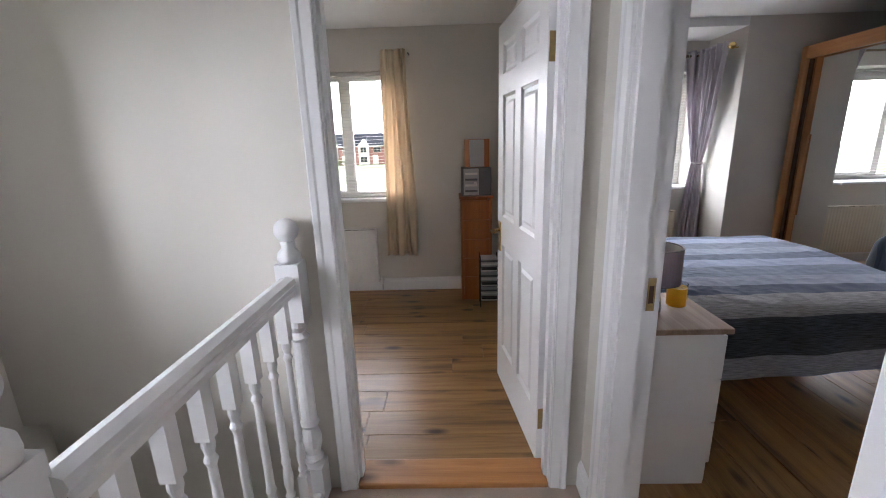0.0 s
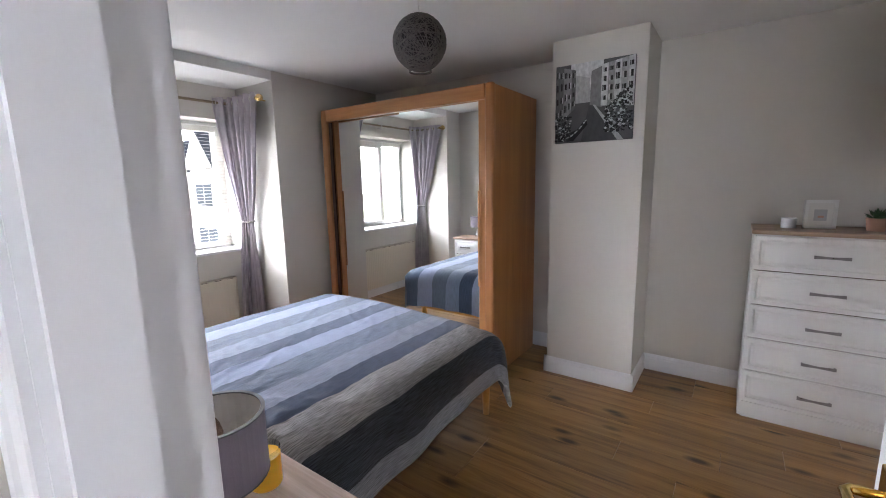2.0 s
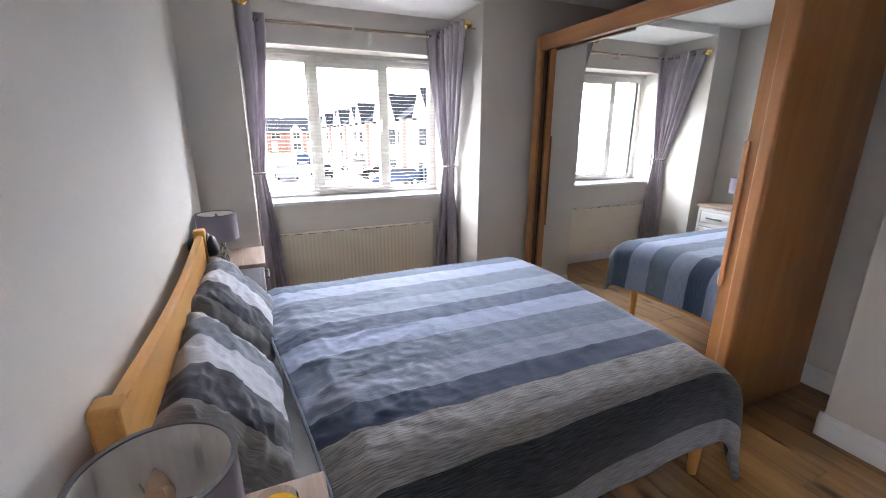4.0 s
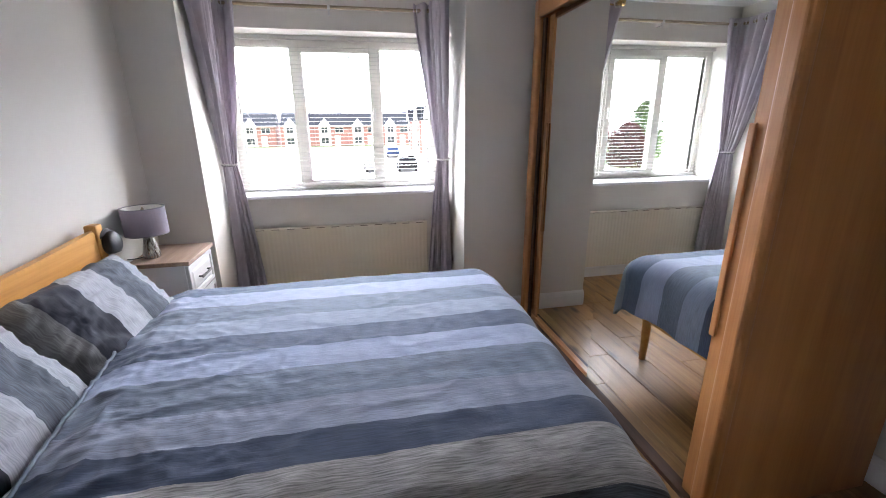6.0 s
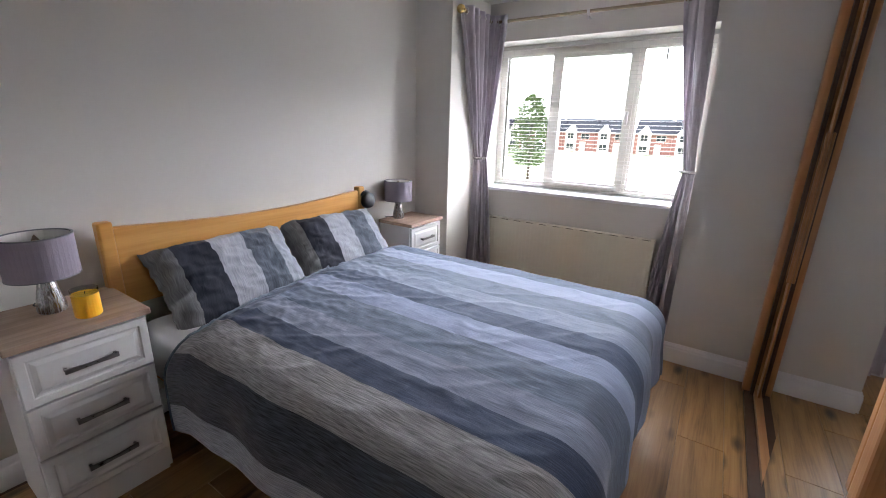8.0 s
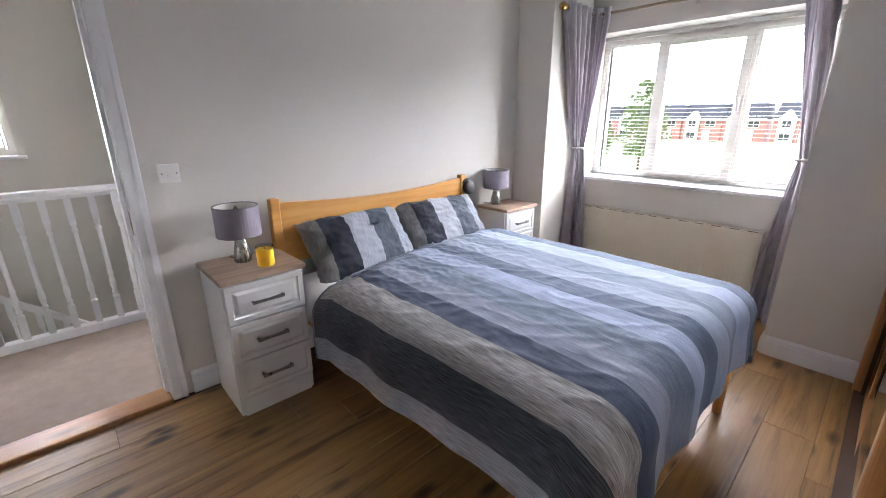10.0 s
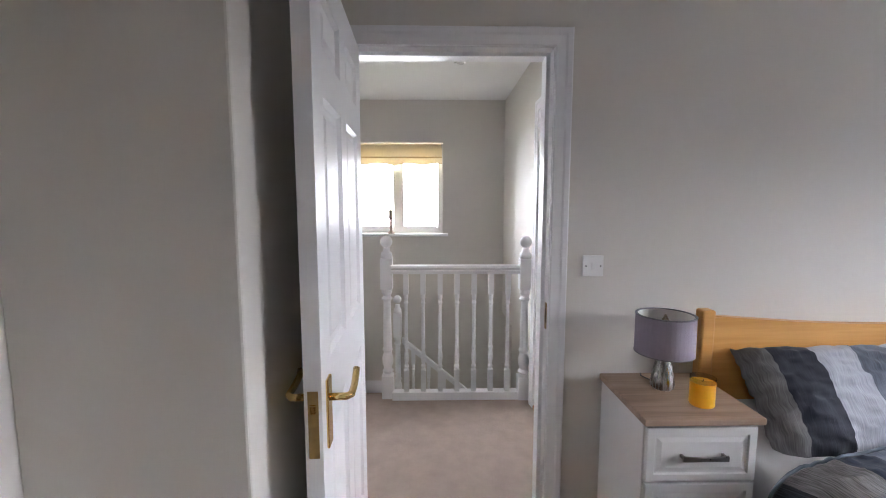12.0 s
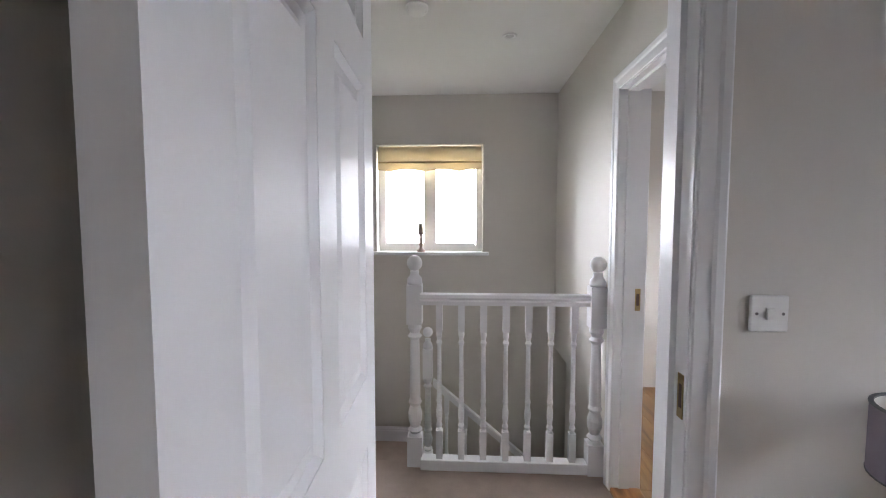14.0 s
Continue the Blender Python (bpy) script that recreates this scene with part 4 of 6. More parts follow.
cover = part("cover", bm, COTTON, duvet, smooth=True)
part("hem", tube(hem_line, 0.006, 6), COTTON, cover, "stitched hem at the head end", smooth=True)
s = cover.modifiers.new("filling", "SOLIDIFY")
s.thickness, s.offset = 0.022, -1


def pillow(at, turn, lean, seed, cloth=None, label="striped grey cotton pillow leaning on the headboard"):
    """Width along y, height along local z before it leans back."""
    t = thing("pillow", label, "pillow", at, turn, group="pillows on the bed")
    rnd = random.Random(seed)
    bm = bmesh.new()
    uvl = bm.loops.layers.uv.new("cloth")
    n, mrows = 64, 44
    W, Hh, D = 0.70, 0.43, 0.085
    sides = []
    for s in (1, -1):
        g = []
        for i in range(n + 1):
            r = []
            for j in range(mrows + 1):
                a, b = 2 * i / n - 1, 2 * j / mrows - 1
                prof = max(0.0, (1 - a ** 4) * (1 - b ** 4)) ** 0.55
                pinch = 1 - 0.06 * (1 - a * a) * (abs(b) ** 3)
                rg = 1 - abs(noise.noise((a * 5 - b * 2 + seed * 3, b * 4 + a * 2, s * 1.5))) * 2.4
                w = noise.noise((a * 3 + seed * 5, b * 3, s * 2.0)) * 0.012 + noise.noise((a * 7 + b * 3 + seed, b * 9, s)) * 0.006 + max(0, rg) ** 3 * 0.005 * (0.4 + abs(a))
                edge = 0.010 * noise.noise((a * 7, b * 7, seed))
                r.append(bm.verts.new((s * (D * prof + (0.004 if prof == 0 else 0)) + w * min(1, prof * 2), (W / 2) * a * (1 - 0.05 * (1 - b * b) * abs(a) ** 3) + edge, (Hh / 2) * b * pinch + edge - 0.03 * (1 - prof))))
            g.append(r)
        sides.append(g)
        for i in range(n):
            for j in range(mrows):
                f = bm.faces.new((g[i][j], g[i + 1][j], g[i + 1][j + 1], g[i][j + 1]))
                for lp, (p, q) in zip(f.loops, ((i, j), (i + 1, j), (i + 1, j + 1), (i, j + 1))):
                    lp[uvl].uv = (q / mrows * Hh, p / n * W)
    a, b = sides
    rim = [(i, 0) for i in range(n)] + [(n, j) for j in range(mrows)] + [(i, mrows) for i in range(n, 0, -1)] + [(0, j) for j in range(mrows, 0, -1)]
    for (i, j), (k, m) in zip(rim, rim[1:] + rim[:1]):
        f = bm.faces.new((a[i][j], a[k][m], b[k][m], b[i][j]))
        for lp, (p, q) in zip(f.loops, ((i, j), (k, m), (k, m), (i, j))):
            lp[uvl].uv = (q / mrows * Hh, p / n * W)
    o = part("case", bm, cloth or PILLOW, t, smooth=True)
    o.matrix_basis = pose(0, 0, 0, 0, lean, 0)
    return t


pillow((1.025, 2.47, 0.69), 2, -38, 1)
pillow((1.02, 3.16, 0.69), -3, -40, 2)



# ---- bedside cabinets and chest ----
def panel_front(x, y0, y1, z0, z1, t=0.018):
    """A drawer front with a routed, raised panel; the face looks towards +x."""
    bm = bmesh.new()
    ring = []
    for inset, d in ((0.0, -t), (0.0, -0.003), (0.003, 0.0), (0.026, 0.0), (0.030, -0.006), (0.036, -0.006), (0.050, -0.001)):
        ring.append([bm.verts.new((x + d, *p)) for p in ((y0 + inset, z0 + inset), (y1 - inset, z0 + inset), (y1 - inset, z1 - inset), (y0 + inset, z1 - inset))])
    for a, b in zip(ring, ring[1:]):
        for k in range(4):
            bm.faces.new((a[k], a[(k + 1) % 4], b[(k + 1) % 4], b[k]))
    bm.faces.new(ring[0][::-1])
    bm.faces.new(ring[-1])
    return bm


def bar_handle(x, y, z, half):
    """A bow handle, twisted and thicker at its ends."""
    bm = bmesh.new()
    rows = []
    n = 14
    for k in range(n + 1):
        u = 2 * k / n - 1
        h = 0.0055 + 0.0035 * abs(u)
        d = 0.026 - 0.004 * u * u
        rows.append([bm.verts.new((x + d + a, y + half * u, z + b)) for a, b in ((-0.003, -h), (0.003, -h), (0.003, h), (-0.003, h))])
    for a, b in zip(rows, rows[1:]):
        for k in range(4):
            bm.faces.new((a[k], a[(k + 1) % 4], b[(k + 1) % 4], b[k]))
    bm.faces.new(rows[0][::-1])
    bm.faces.new(rows[-1])
    for s in (-1, 1):
        box(bm, x, y + s * half * 0.92 - 0.004, z - 0.005, x + 0.024, y + s * half * 0.92 + 0.004, z + 0.005)
    return bm


def drawers(name, label, category, at, turn, depth, width, height, count, group=""):
    """Stands with its back at x = 0 and its front towards +x; width along y from 0."""
    t = thing(name, label, category, at, turn, group)
    for y0 in (0, width - 0.016):
        part("side_panel", boxes((0, y0, 0, depth - 0.02, y0 + 0.016, height - 0.025)), SATIN, t)
    part("back_panel", boxes((0, 0.016, 0.0, 0.006, width - 0.016, height - 0.025)), SATIN, t)
    part("base_panel", boxes((0.006, 0.016, 0.06, depth - 0.022, width - 0.016, 0.075)), SATIN, t)
    part("top_rail", boxes((0.006, 0.016, height - 0.04, depth - 0.022, width - 0.016, height - 0.025)), SATIN, t)
    part("plinth", boxes((depth - 0.029, 0.0165, 0.0, depth - 0.006, width - 0.0165, 0.098)), SATIN, t)
    part("top", bbox(0, -0.012, height - 0.0245, depth + 0.012, width + 0.012, height, r=0.004), RUSTIC, t, "grey-brown oak effect top")
    # Added dark sheet: paints the shade seen in the gaps between drawers.
    part("inner_back", boxes((depth - 0.034, 0.017, 0.102, depth - 0.030, width - 0.017, height - 0.041)), DARK_GROOVE, t)
    z0, z1 = 0.10, height - 0.032
    step = (z1 - z0) / count
    for k in range(count):
        d = part("drawer_front", panel_front(depth, 0.004, width - 0.004, z0 + k * step + 0.0035, z0 + (k + 1) * step - 0.0035), SATIN, t)
        part("handle", bar_handle(depth, width / 2, z0 + (k + 0.5) * step, 0.075), PEWTER, d, "dark pewter bow handle", smooth=False)
    return t


drawers("bedside_cabinet", "white three-drawer bedside cabinet with wood-effect top", "bedside cabinet", (0.872, 1.628, 0), 0, 0.365, 0.375, 0.718, 3, "pair of bedside cabinets")
drawers("bedside_cabinet", "white three-drawer bedside cabinet with wood-effect top", "bedside cabinet", (0.858, 3.715, 0), 0, 0.30, 0.375, 0.718, 3, "pair of bedside cabinets")
drawers("chest_of_drawers", "white five-drawer chest with wood-effect top", "chest of drawers", (4.04, 0.822, 0), 180, 0.395, 0.69, 1.168, 5)


# ---- lamps ----
def table_lamp(at, group="pair of bedside lamps"):
    t = thing("table_lamp", "small lamp with lilac drum shade and steel base", "lamp", at, 0, group)
    part("base", lathe([(0.001, 0), (0.036, 0), (0.042, 0.006), (0.043, 0.02), (0.038, 0.05), (0.030, 0.09), (0.024, 0.118), (0.020, 0.126), (0.010, 0.130)], 28), LAMP_STEEL, t, "brushed steel tapered base", smooth=True)
    part("stem", lathe([(0.006, 0.128), (0.006, 0.165), (0.014, 0.166), (0.014, 0.205), (0.011, 0.207)], 14), WHITE_P, t)
    part("bulb", lathe([(0.010, 0.205), (0.017, 0.225), (0.019, 0.24), (0.013, 0.262), (0.004, 0.28), (0.001, 0.284)], 16), BULB, t, "clear candle bulb", smooth=True)
    sh = part("shade", lathe([(0.097, 0.136), (0.103, 0.136), (0.1025, 0.282), (0.0965, 0.282), (0.097, 0.136)], 40, cap=False), SHADE, t, "lilac fabric drum shade", smooth=False)
    part("lining", lathe([(0.0955, 0.138), (0.0955, 0.280)], 40, cap=False), SHADE_IN, sh, "pale inner lining")
    for z in (0.1365, 0.2805):
        part("trim", lathe([(0.0958, z), (0.1042, z), (0.1042, z + 0.003), (0.0958, z + 0.003), (0.0958, z)], 40, cap=False), GREY_PLASTIC, sh)
    spk = bmesh.new()
    for k in range(3):
        a = 2 * math.pi * k / 3
        tube([(0.013 * math.cos(a), 0.013 * math.sin(a), 0.185), (0.096 * math.cos(a), 0.096 * math.sin(a), 0.20)], 0.0015, 6, spk)
    part("spider", spk, WHITE_P, t)
    part("cable", tube([(-0.04, 0.0, 0.006), (-0.07, -0.02, 0.004), (-0.10, -0.03, 0.004), (-0.125, -0.02, 0.004)], 0.0025, 6), BLACK, t)
    return t


table_lamp((1.01, 1.80, 0.718))
table_lamp((0.945, 3.83, 0.718))

cup = thing("candle", "yellow wax candle in a clear glass", "candle", (1.150, 1.862, 0.7185))
part("wax", lathe([(0.001, 0.0), (0.036, 0.0), (0.0395, 0.005), (0.0395, 0.083), (0.030, 0.081), (0.001, 0.080)], 28, cap=False), YELLOW, cup, smooth=False)
part("glass", lathe([(0.040, 0.0835), (0.040, 0.100), (0.0380, 0.100), (0.0380, 0.0835), (0.040, 0.0835)], 32, cap=False), GLASS, cup, "clear glass tumbler", smooth=True)
cup.children[-1].visible_shadow = False
part("wick", tube([(0, 0, 0.079), (0.001, 0.001, 0.090)], 0.0012, 5), BLACK, cup)

hp = thing("headphones", "black over-ear headphones hung on the headboard", "headphones", (0.900, 3.470, 0.905))
band = [(0.0 + 0.02 * math.sin(a), 0.038 - 0.05 * math.cos(a), 0.0 + 0.045 * math.sin(a)) for a in [math.pi * k / 14 for k in range(15)]]
part("headband", tube(band, 0.012, 10), BLACK, hp, smooth=True)
for y, x in ((0.045, 0.030), (0.030, -0.030)):
    e = part("ear_cup", lathe([(0.001, -0.026), (0.038, -0.028), (0.052, -0.018), (0.055, 0.0), (0.052, 0.020), (0.038, 0.030), (0.001, 0.028)], 22), BLACK, hp, smooth=True)
    e.matrix_basis = pose(x, y, -0.012, 0, 78, 0)


# ---- wardrobe ----
wd = thing("wardrobe", "large beech sliding-door wardrobe with mirrored doors", "wardrobe", (3.242, 2.334, 0))
WD, WW, WH = 0.765, 1.78, 2.14
part("side_panel", boxes((0.045, 0.0, 0.0, WD, 0.022, WH - 0.008)), BEECH, wd)
part("side_panel", boxes((0.045, WW - 0.022, 0.0, WD, WW, WH - 0.008)), BEECH, wd)
part("top_panel", boxes((0.05, 0.022, WH - 0.03, WD, WW - 0.022, WH - 0.008)), BEECH_H, wd)
part("back_panel", boxes((WD - 0.006, 0.022, 0.0, WD, WW - 0.022, WH - 0.03)), BEECH, wd)
part("floor_panel", boxes((0.05, 0.022, 0.0, WD - 0.006, WW - 0.022, 0.05)), BEECH_H, wd)
for y0, y1 in ((-0.006, 0.062), (WW - 0.062, WW + 0.006)):
    part("front_post", bbox(0.0, y0, 0.0, 0.052, y1, WH + 0.004, r=0.018, seg=4), BEECH, wd)
part("pelmet", bbox(0.004, 0.0625, WH - 0.105, 0.03, WW - 0.0625, WH, r=0.006), BEECH_H, wd)
part("bottom_track", boxes((0.008, 0.0625, 0.0, 0.10, WW - 0.0625, 0.022)), DARK_GROOVE, wd)


def sliding_door(x, y0, y1, handle_low):
    """Mirror with a timber stile on its outer side."""
    sw = 0.062
    z0, z1 = 0.024, WH - 0.10
    s0, s1 = (y0, y0 + sw) if handle_low else (y1 - sw, y1)
    m0, m1 = (y0 + sw, y1) if handle_low else (y0, y1 - sw)
    d = part("door", boxes((x + 0.006, y0, z0, x + 0.02, y1, z1)), BEECH, wd)
    part("stile", bbox(x - 0.004, s0, z0, x + 0.0055, s1, z1, r=0.002, seg=1), BEECH, d)
    part("mirror", boxes((x + 0.0005, m0 + 0.001, z0, x + 0.0055, m1, z1)), MIRROR, d, "full-height mirror")
    h0 = s1 - 0.020 if handle_low else s0 - 0.004
    part("handle", bbox(x - 0.016, h0, 0.70, x - 0.0045, h0 + 0.024, 1.41, r=0.004), BEECH, d, "long beech grip")
    return d


sliding_door(0.034, 0.064, 0.86, True)
sliding_door(0.066, 0.845, WW - 0.10, False)
# Solid dark strip stands in for the shade inside the gap.
part("channel", boxes((0.034, WW - 0.098, 0.024, 0.05, WW - 0.063, WH - 0.11)), DARK_GROOVE, wd, "dark strip painted as shade in the gap beside the rear door")

# ---- picture ----
pic = thing("canvas_picture", "black and white canvas print of an old town street", "picture", (3.582, 1.503, 1.729))
PWd, PHt = 0.511, 0.515
part("canvas", bbox(0.0, 0.0, 0.0, 0.022, PWd, PHt, r=0.003), mat("canvas_grey", (0.10, 0.10, 0.10), 0.8, noise_scale=14, amount=0.5, bump=0.1, bump_scale=600), pic)
rp = random.Random(11)
def tone(g):
    key = round(g, 2)
    if key not in TONES:
        TONES[key] = mat("print_tone", (key, key, key), 0.75, noise_scale=45, amount=0.6, stretch=(1, 1, 0.6))
    return TONES[key]
TONES = {}
def print_shape(name, poly, g, layer):
    """A flat printed patch: poly in fractions across (seen from the front, left to right) and up."""
    bm = bmesh.new()
    f = [bm.verts.new((-0.0004 - 0.0003 * layer, PWd * (1 - a), PHt * b)) for a, b in poly]
    bm.faces.new(f)
    part(name, bm, tone(g), pic)
print_shape("printed_sky", [(0.22, 0.55), (0.60, 0.55), (0.62, 1.0), (0.20, 1.0)], 0.62, 0)
print_shape("printed_facade", [(0.24, 0.50), (0.47, 0.50), (0.45, 0.80), (0.26, 0.86)], 0.42, 1)
print_shape("printed_facade", [(0.46, 0.46), (0.62, 0.42), (0.62, 0.93), (0.47, 0.88)], 0.22, 1)


def printed_front(a0, a1, low0, low1, top0, top1, base, seed):
    """A receding house front in the print: tall strips, each with rows of shuttered windows."""
    r = random.Random(seed)
    n = 5
    for k in range(n):
        f0, f1 = k / n, (k + 1) / n
        x0, x1 = a0 + (a1 - a0) * f0, a0 + (a1 - a0) * f1
        l0, l1 = low0 + (low1 - low0) * f0, low0 + (low1 - low0) * f1
        t0, t1 = top0 + (top1 - top0) * f0, top0 + (top1 - top0) * f1
        print_shape("printed_facade", [(x0, l0), (x1, l1), (x1, t1), (x0, t0)], base * r.uniform(0.4, 1.7), 2 + 0.1 * k)
        for row in range(4):
            h0 = l0 + (t0 - l0) * (0.14 + 0.22 * row)
            hh = (t0 - l0) * r.uniform(0.09, 0.14)
            w = (x1 - x0)
            print_shape("printed_window", [(x0 + w * 0.25, h0), (x0 + w * 0.62, h0), (x0 + w * 0.62, h0 + hh), (x0 + w * 0.25, h0 + hh)], r.choice((0.01, 0.02, 0.03)), 3 + 0.1 * k)
            print_shape("printed_shutter", [(x0 + w * 0.66, h0), (x0 + w * 0.84, h0), (x0 + w * 0.84, h0 + hh), (x0 + w * 0.66, h0 + hh)], r.choice((0.05, 0.45, 0.6)), 3.6 + 0.1 * k)


printed_front(0.0, 0.27, 0.22, 0.44, 1.0, 0.92, 0.16, 4)
printed_front(1.0, 0.60, 0.40, 0.44, 1.0, 0.94, 0.38, 5)
print_shape("printed_canal", [(0.36, 0.0), (0.82, 0.0), (0.50, 0.46), (0.45, 0.46)], 0.07, 5)
print_shape("printed_path", [(0.50, 0.46), (0.82, 0.0), (0.90, 0.0), (0.53, 0.46)], 0.45, 5.2)
print_shape("printed_boat", [(0.04, 0.02), (0.26, 0.02), (0.44, 0.22), (0.42, 0.30), (0.30, 0.16), (0.10, 0.10)], 0.015, 5.4)
for k in range(16):
    q = k / 15
    a, b = 0.12 + 0.28 * q, 0.04 + 0.17 * q * q + 0.05 * q
    print_shape("printed_boat_trim", [(a, b), (a + 0.022, b + 0.004), (a + 0.026, b + 0.022), (a + 0.004, b + 0.018)], (0.5, 0.02, 0.7)[k % 3], 5.6)
for k in range(520):
    side = k % 3
    a = rp.uniform(0.66, 0.985) if side else rp.uniform(0.01, 0.22)
    b = rp.uniform(0.06, 0.62) * (0.5 + 0.5 * (a - 0.6) / 0.4) + 0.06 if side else rp.uniform(0.02, 0.34)
    r = rp.uniform(0.010, 0.026)
    print_shape("printed_foliage", [(a + r * rp.uniform(0.5, 1.2) * math.cos(q), min(0.99, max(0.005, b + r * rp.uniform(0.4, 1.0) * math.sin(q)))) for q in (0.2, 1.3, 2.4, 3.6, 4.7, 5.6)], rp.choice((0.008, 0.01, 0.015, 0.03, 0.08, 0.35, 0.55)), 6 + k * 0.01)

# ---- pendant ----
pend = thing("pendant_lamp", "dark woven cord globe shade hanging from the ceiling", "pendant lamp", (2.349, 2.252, 2.150))
rg = random.Random(3)
bm = bmesh.new()
RB = 0.130
for k in range(115):
    ax = Vector((rg.gauss(0, 1), rg.gauss(0, 1), rg.gauss(0, 1))).normalized()
    u = ax.cross(Vector((0.3, 0.5, 0.8))).normalized()
    w = ax.cross(u)
    off = rg.uniform(-0.75, 0.75)
    rr = RB * math.sqrt(1 - off * off) * rg.uniform(0.985, 1.01)
    tube([ax * off * RB + rr * (math.cos(a) * u + math.sin(a) * w) for a in [2 * math.pi * j / 26 for j in range(27)]], 0.0017, 4, bm)
part("globe", bm, RATTAN, pend)
# Near-black ball filling the globe behind the cords.
part("core", ball(RB * 0.93, (0, 0, 0), 12), mat("dark_core", (0.03, 0.027, 0.026), 0.9, noise_scale=60, amount=0.7), pend, smooth=True)
part("rim", lathe([(0.050, -0.128), (0.056, -0.128), (0.056, -0.136), (0.050, -0.136), (0.050, -0.128)], 26, cap=False), RATTAN, pend)
part("flex", tube([(0, 0, RB * 0.9), (0, 0, H - 2.150)], 0.003, 6), WHITE_P, pend)
part("ceiling_rose", lathe([(0.045, H - 2.150 - 0.001), (0.045, H - 2.150 - 0.018), (0.018, H - 2.150 - 0.035), (0.008, H - 2.150 - 0.04)], 24), WHITE_P, pend, smooth=False)

# ---- small things on the chest ----
TOP = 1.1685
can = thing("candle_holder", "small ribbed silver glass tea-light holder", "candle holder", (3.83, 0.66, TOP))
part("cup", lathe([(0.001, 0), (0.036, 0), (0.038, 0.006), (0.035, 0.012), (0.038, 0.020), (0.035, 0.028), (0.038, 0.036), (0.035, 0.044), (0.038, 0.052), (0.036, 0.060), (0.032, 0.060), (0.032, 0.012), (0.001, 0.010)], 26, cap=False), SILVER, can, smooth=True)
fr = thing("photo_frame", "white photo frame standing on the chest", "photo frame", (3.86, 0.52, TOP), 192)
part("frame", boxes((-0.010, -0.075, 0, 0.010, -0.058, 0.165), (-0.010, 0.058, 0, 0.010, 0.075, 0.165), (-0.010, -0.058, 0, 0.010, 0.058, 0.017), (-0.010, -0.058, 0.148, 0.010, 0.058, 0.165)), WHITE_P, fr)
part("mount", boxes((-0.006, -0.058, 0.017, 0.004, 0.058, 0.148)), SHADE_IN, fr)
part("print", boxes((0.0041, -0.030, 0.045, 0.0046, 0.030, 0.11)), SILVER, fr, "faint printed scene")
part("motif", boxes((0.0047, -0.012, 0.062, 0.0050, 0.016, 0.074)), TERRACOTTA, fr)
part("stand", boxes((-0.06, -0.012, 0.0, -0.010, 0.012, 0.006), (-0.014, -0.012, 0.006, -0.010, 0.012, 0.10)), WHITE_P, fr)
pot = thing("potted_plant", "small green succulent in a pink clay pot", "plant", (3.83, 0.29, TOP))
part("pot", lathe([(0.001, 0), (0.036, 0), (0.043, 0.055), (0.045, 0.056), (0.045, 0.070), (0.038, 0.070), (0.037, 0.060), (0.001, 0.058)], 26, cap=False), TERRACOTTA, pot, smooth=False)
bm = bmesh.new()
for k in range(46):
    a, el = rg.uniform(0, 6.28), rg.uniform(0.35, 1.45)
    d = Vector((math.cos(a) * math.cos(el), math.sin(a) * math.cos(el), math.sin(el)))
    p = Vector((0, 0, 0.062)) + d * rg.uniform(0.0, 0.02)
    ln = rg.uniform(0.03, 0.065)
    sd = d.cross(Vector((0, 0, 1))).normalized() * 0.009
    up = sd.cross(d).normalized() * 0.005
    tip = bm.verts.new(p + d * ln)
    ring = [bm.verts.new(p + d * ln * 0.55 + q) for q in (sd, up, -sd, -up)]
    base = bm.verts.new(p)
    for i in range(4):
        bm.faces.new((ring[i], ring[(i + 1) % 4], tip))
        bm.faces.new((ring[(i + 1) % 4], ring[i], base))
part("leaves", bm, LEAF, pot)

# ---- light switch ----
sw = thing("light_switch", "white plastic single light switch on the wall", "light switch", (XW, 1.586, 1.158))
part("plate", bbox(0.0, -0.043, -0.043, 0.009, 0.043, 0.043, r=0.003), WHITE_P, sw)
rk = part("rocker", bbox(0.008, -0.009, -0.014, 0.014, 0.009, 0.014, r=0.002), WHITE_P, sw)
for y in (-0.030, 0.030):
    part("screw", lathe([(0.0035, 0), (0.0035, 0.002)], 10), PEWTER, sw)
    sw.children[-1].matrix_basis = pose(0.0085, y, 0, 0, 90, 0)


# ---- landing ----
def turned(z0, z1, half, square_lo, square_hi):
    """A spindle: square blocks at both ends and a turned shaft between."""
    bm = bmesh.new()
    a, b = z0 + square_lo, z1 - square_hi
    box(bm, -half, -half, z0, half, half, a)
    box(bm, -half, -half, b, half, half, z1)
    L = b - a
    k = half
    lathe([(k * 0.95, a), (k * 0.62, a + 0.02 * L), (k * 0.98, a + 0.05 * L), (k * 0.62, a + 0.08 * L), (k * 0.92, a + 0.14 * L), (k * 0.95, a + 0.20 * L), (k * 0.66, a + 0.27 * L), (k * 0.9, a + 0.30 * L), (k * 0.72, a + 0.33 * L),
           (k * 0.70, a + 0.55 * L), (k * 0.60, a + 0.86 * L), (k * 0.95, a + 0.89 * L), (k * 0.60, a + 0.92 * L), (k * 0.92, a + 0.96 * L), (k * 0.85, b)], 16, bm=bm)
    return bm


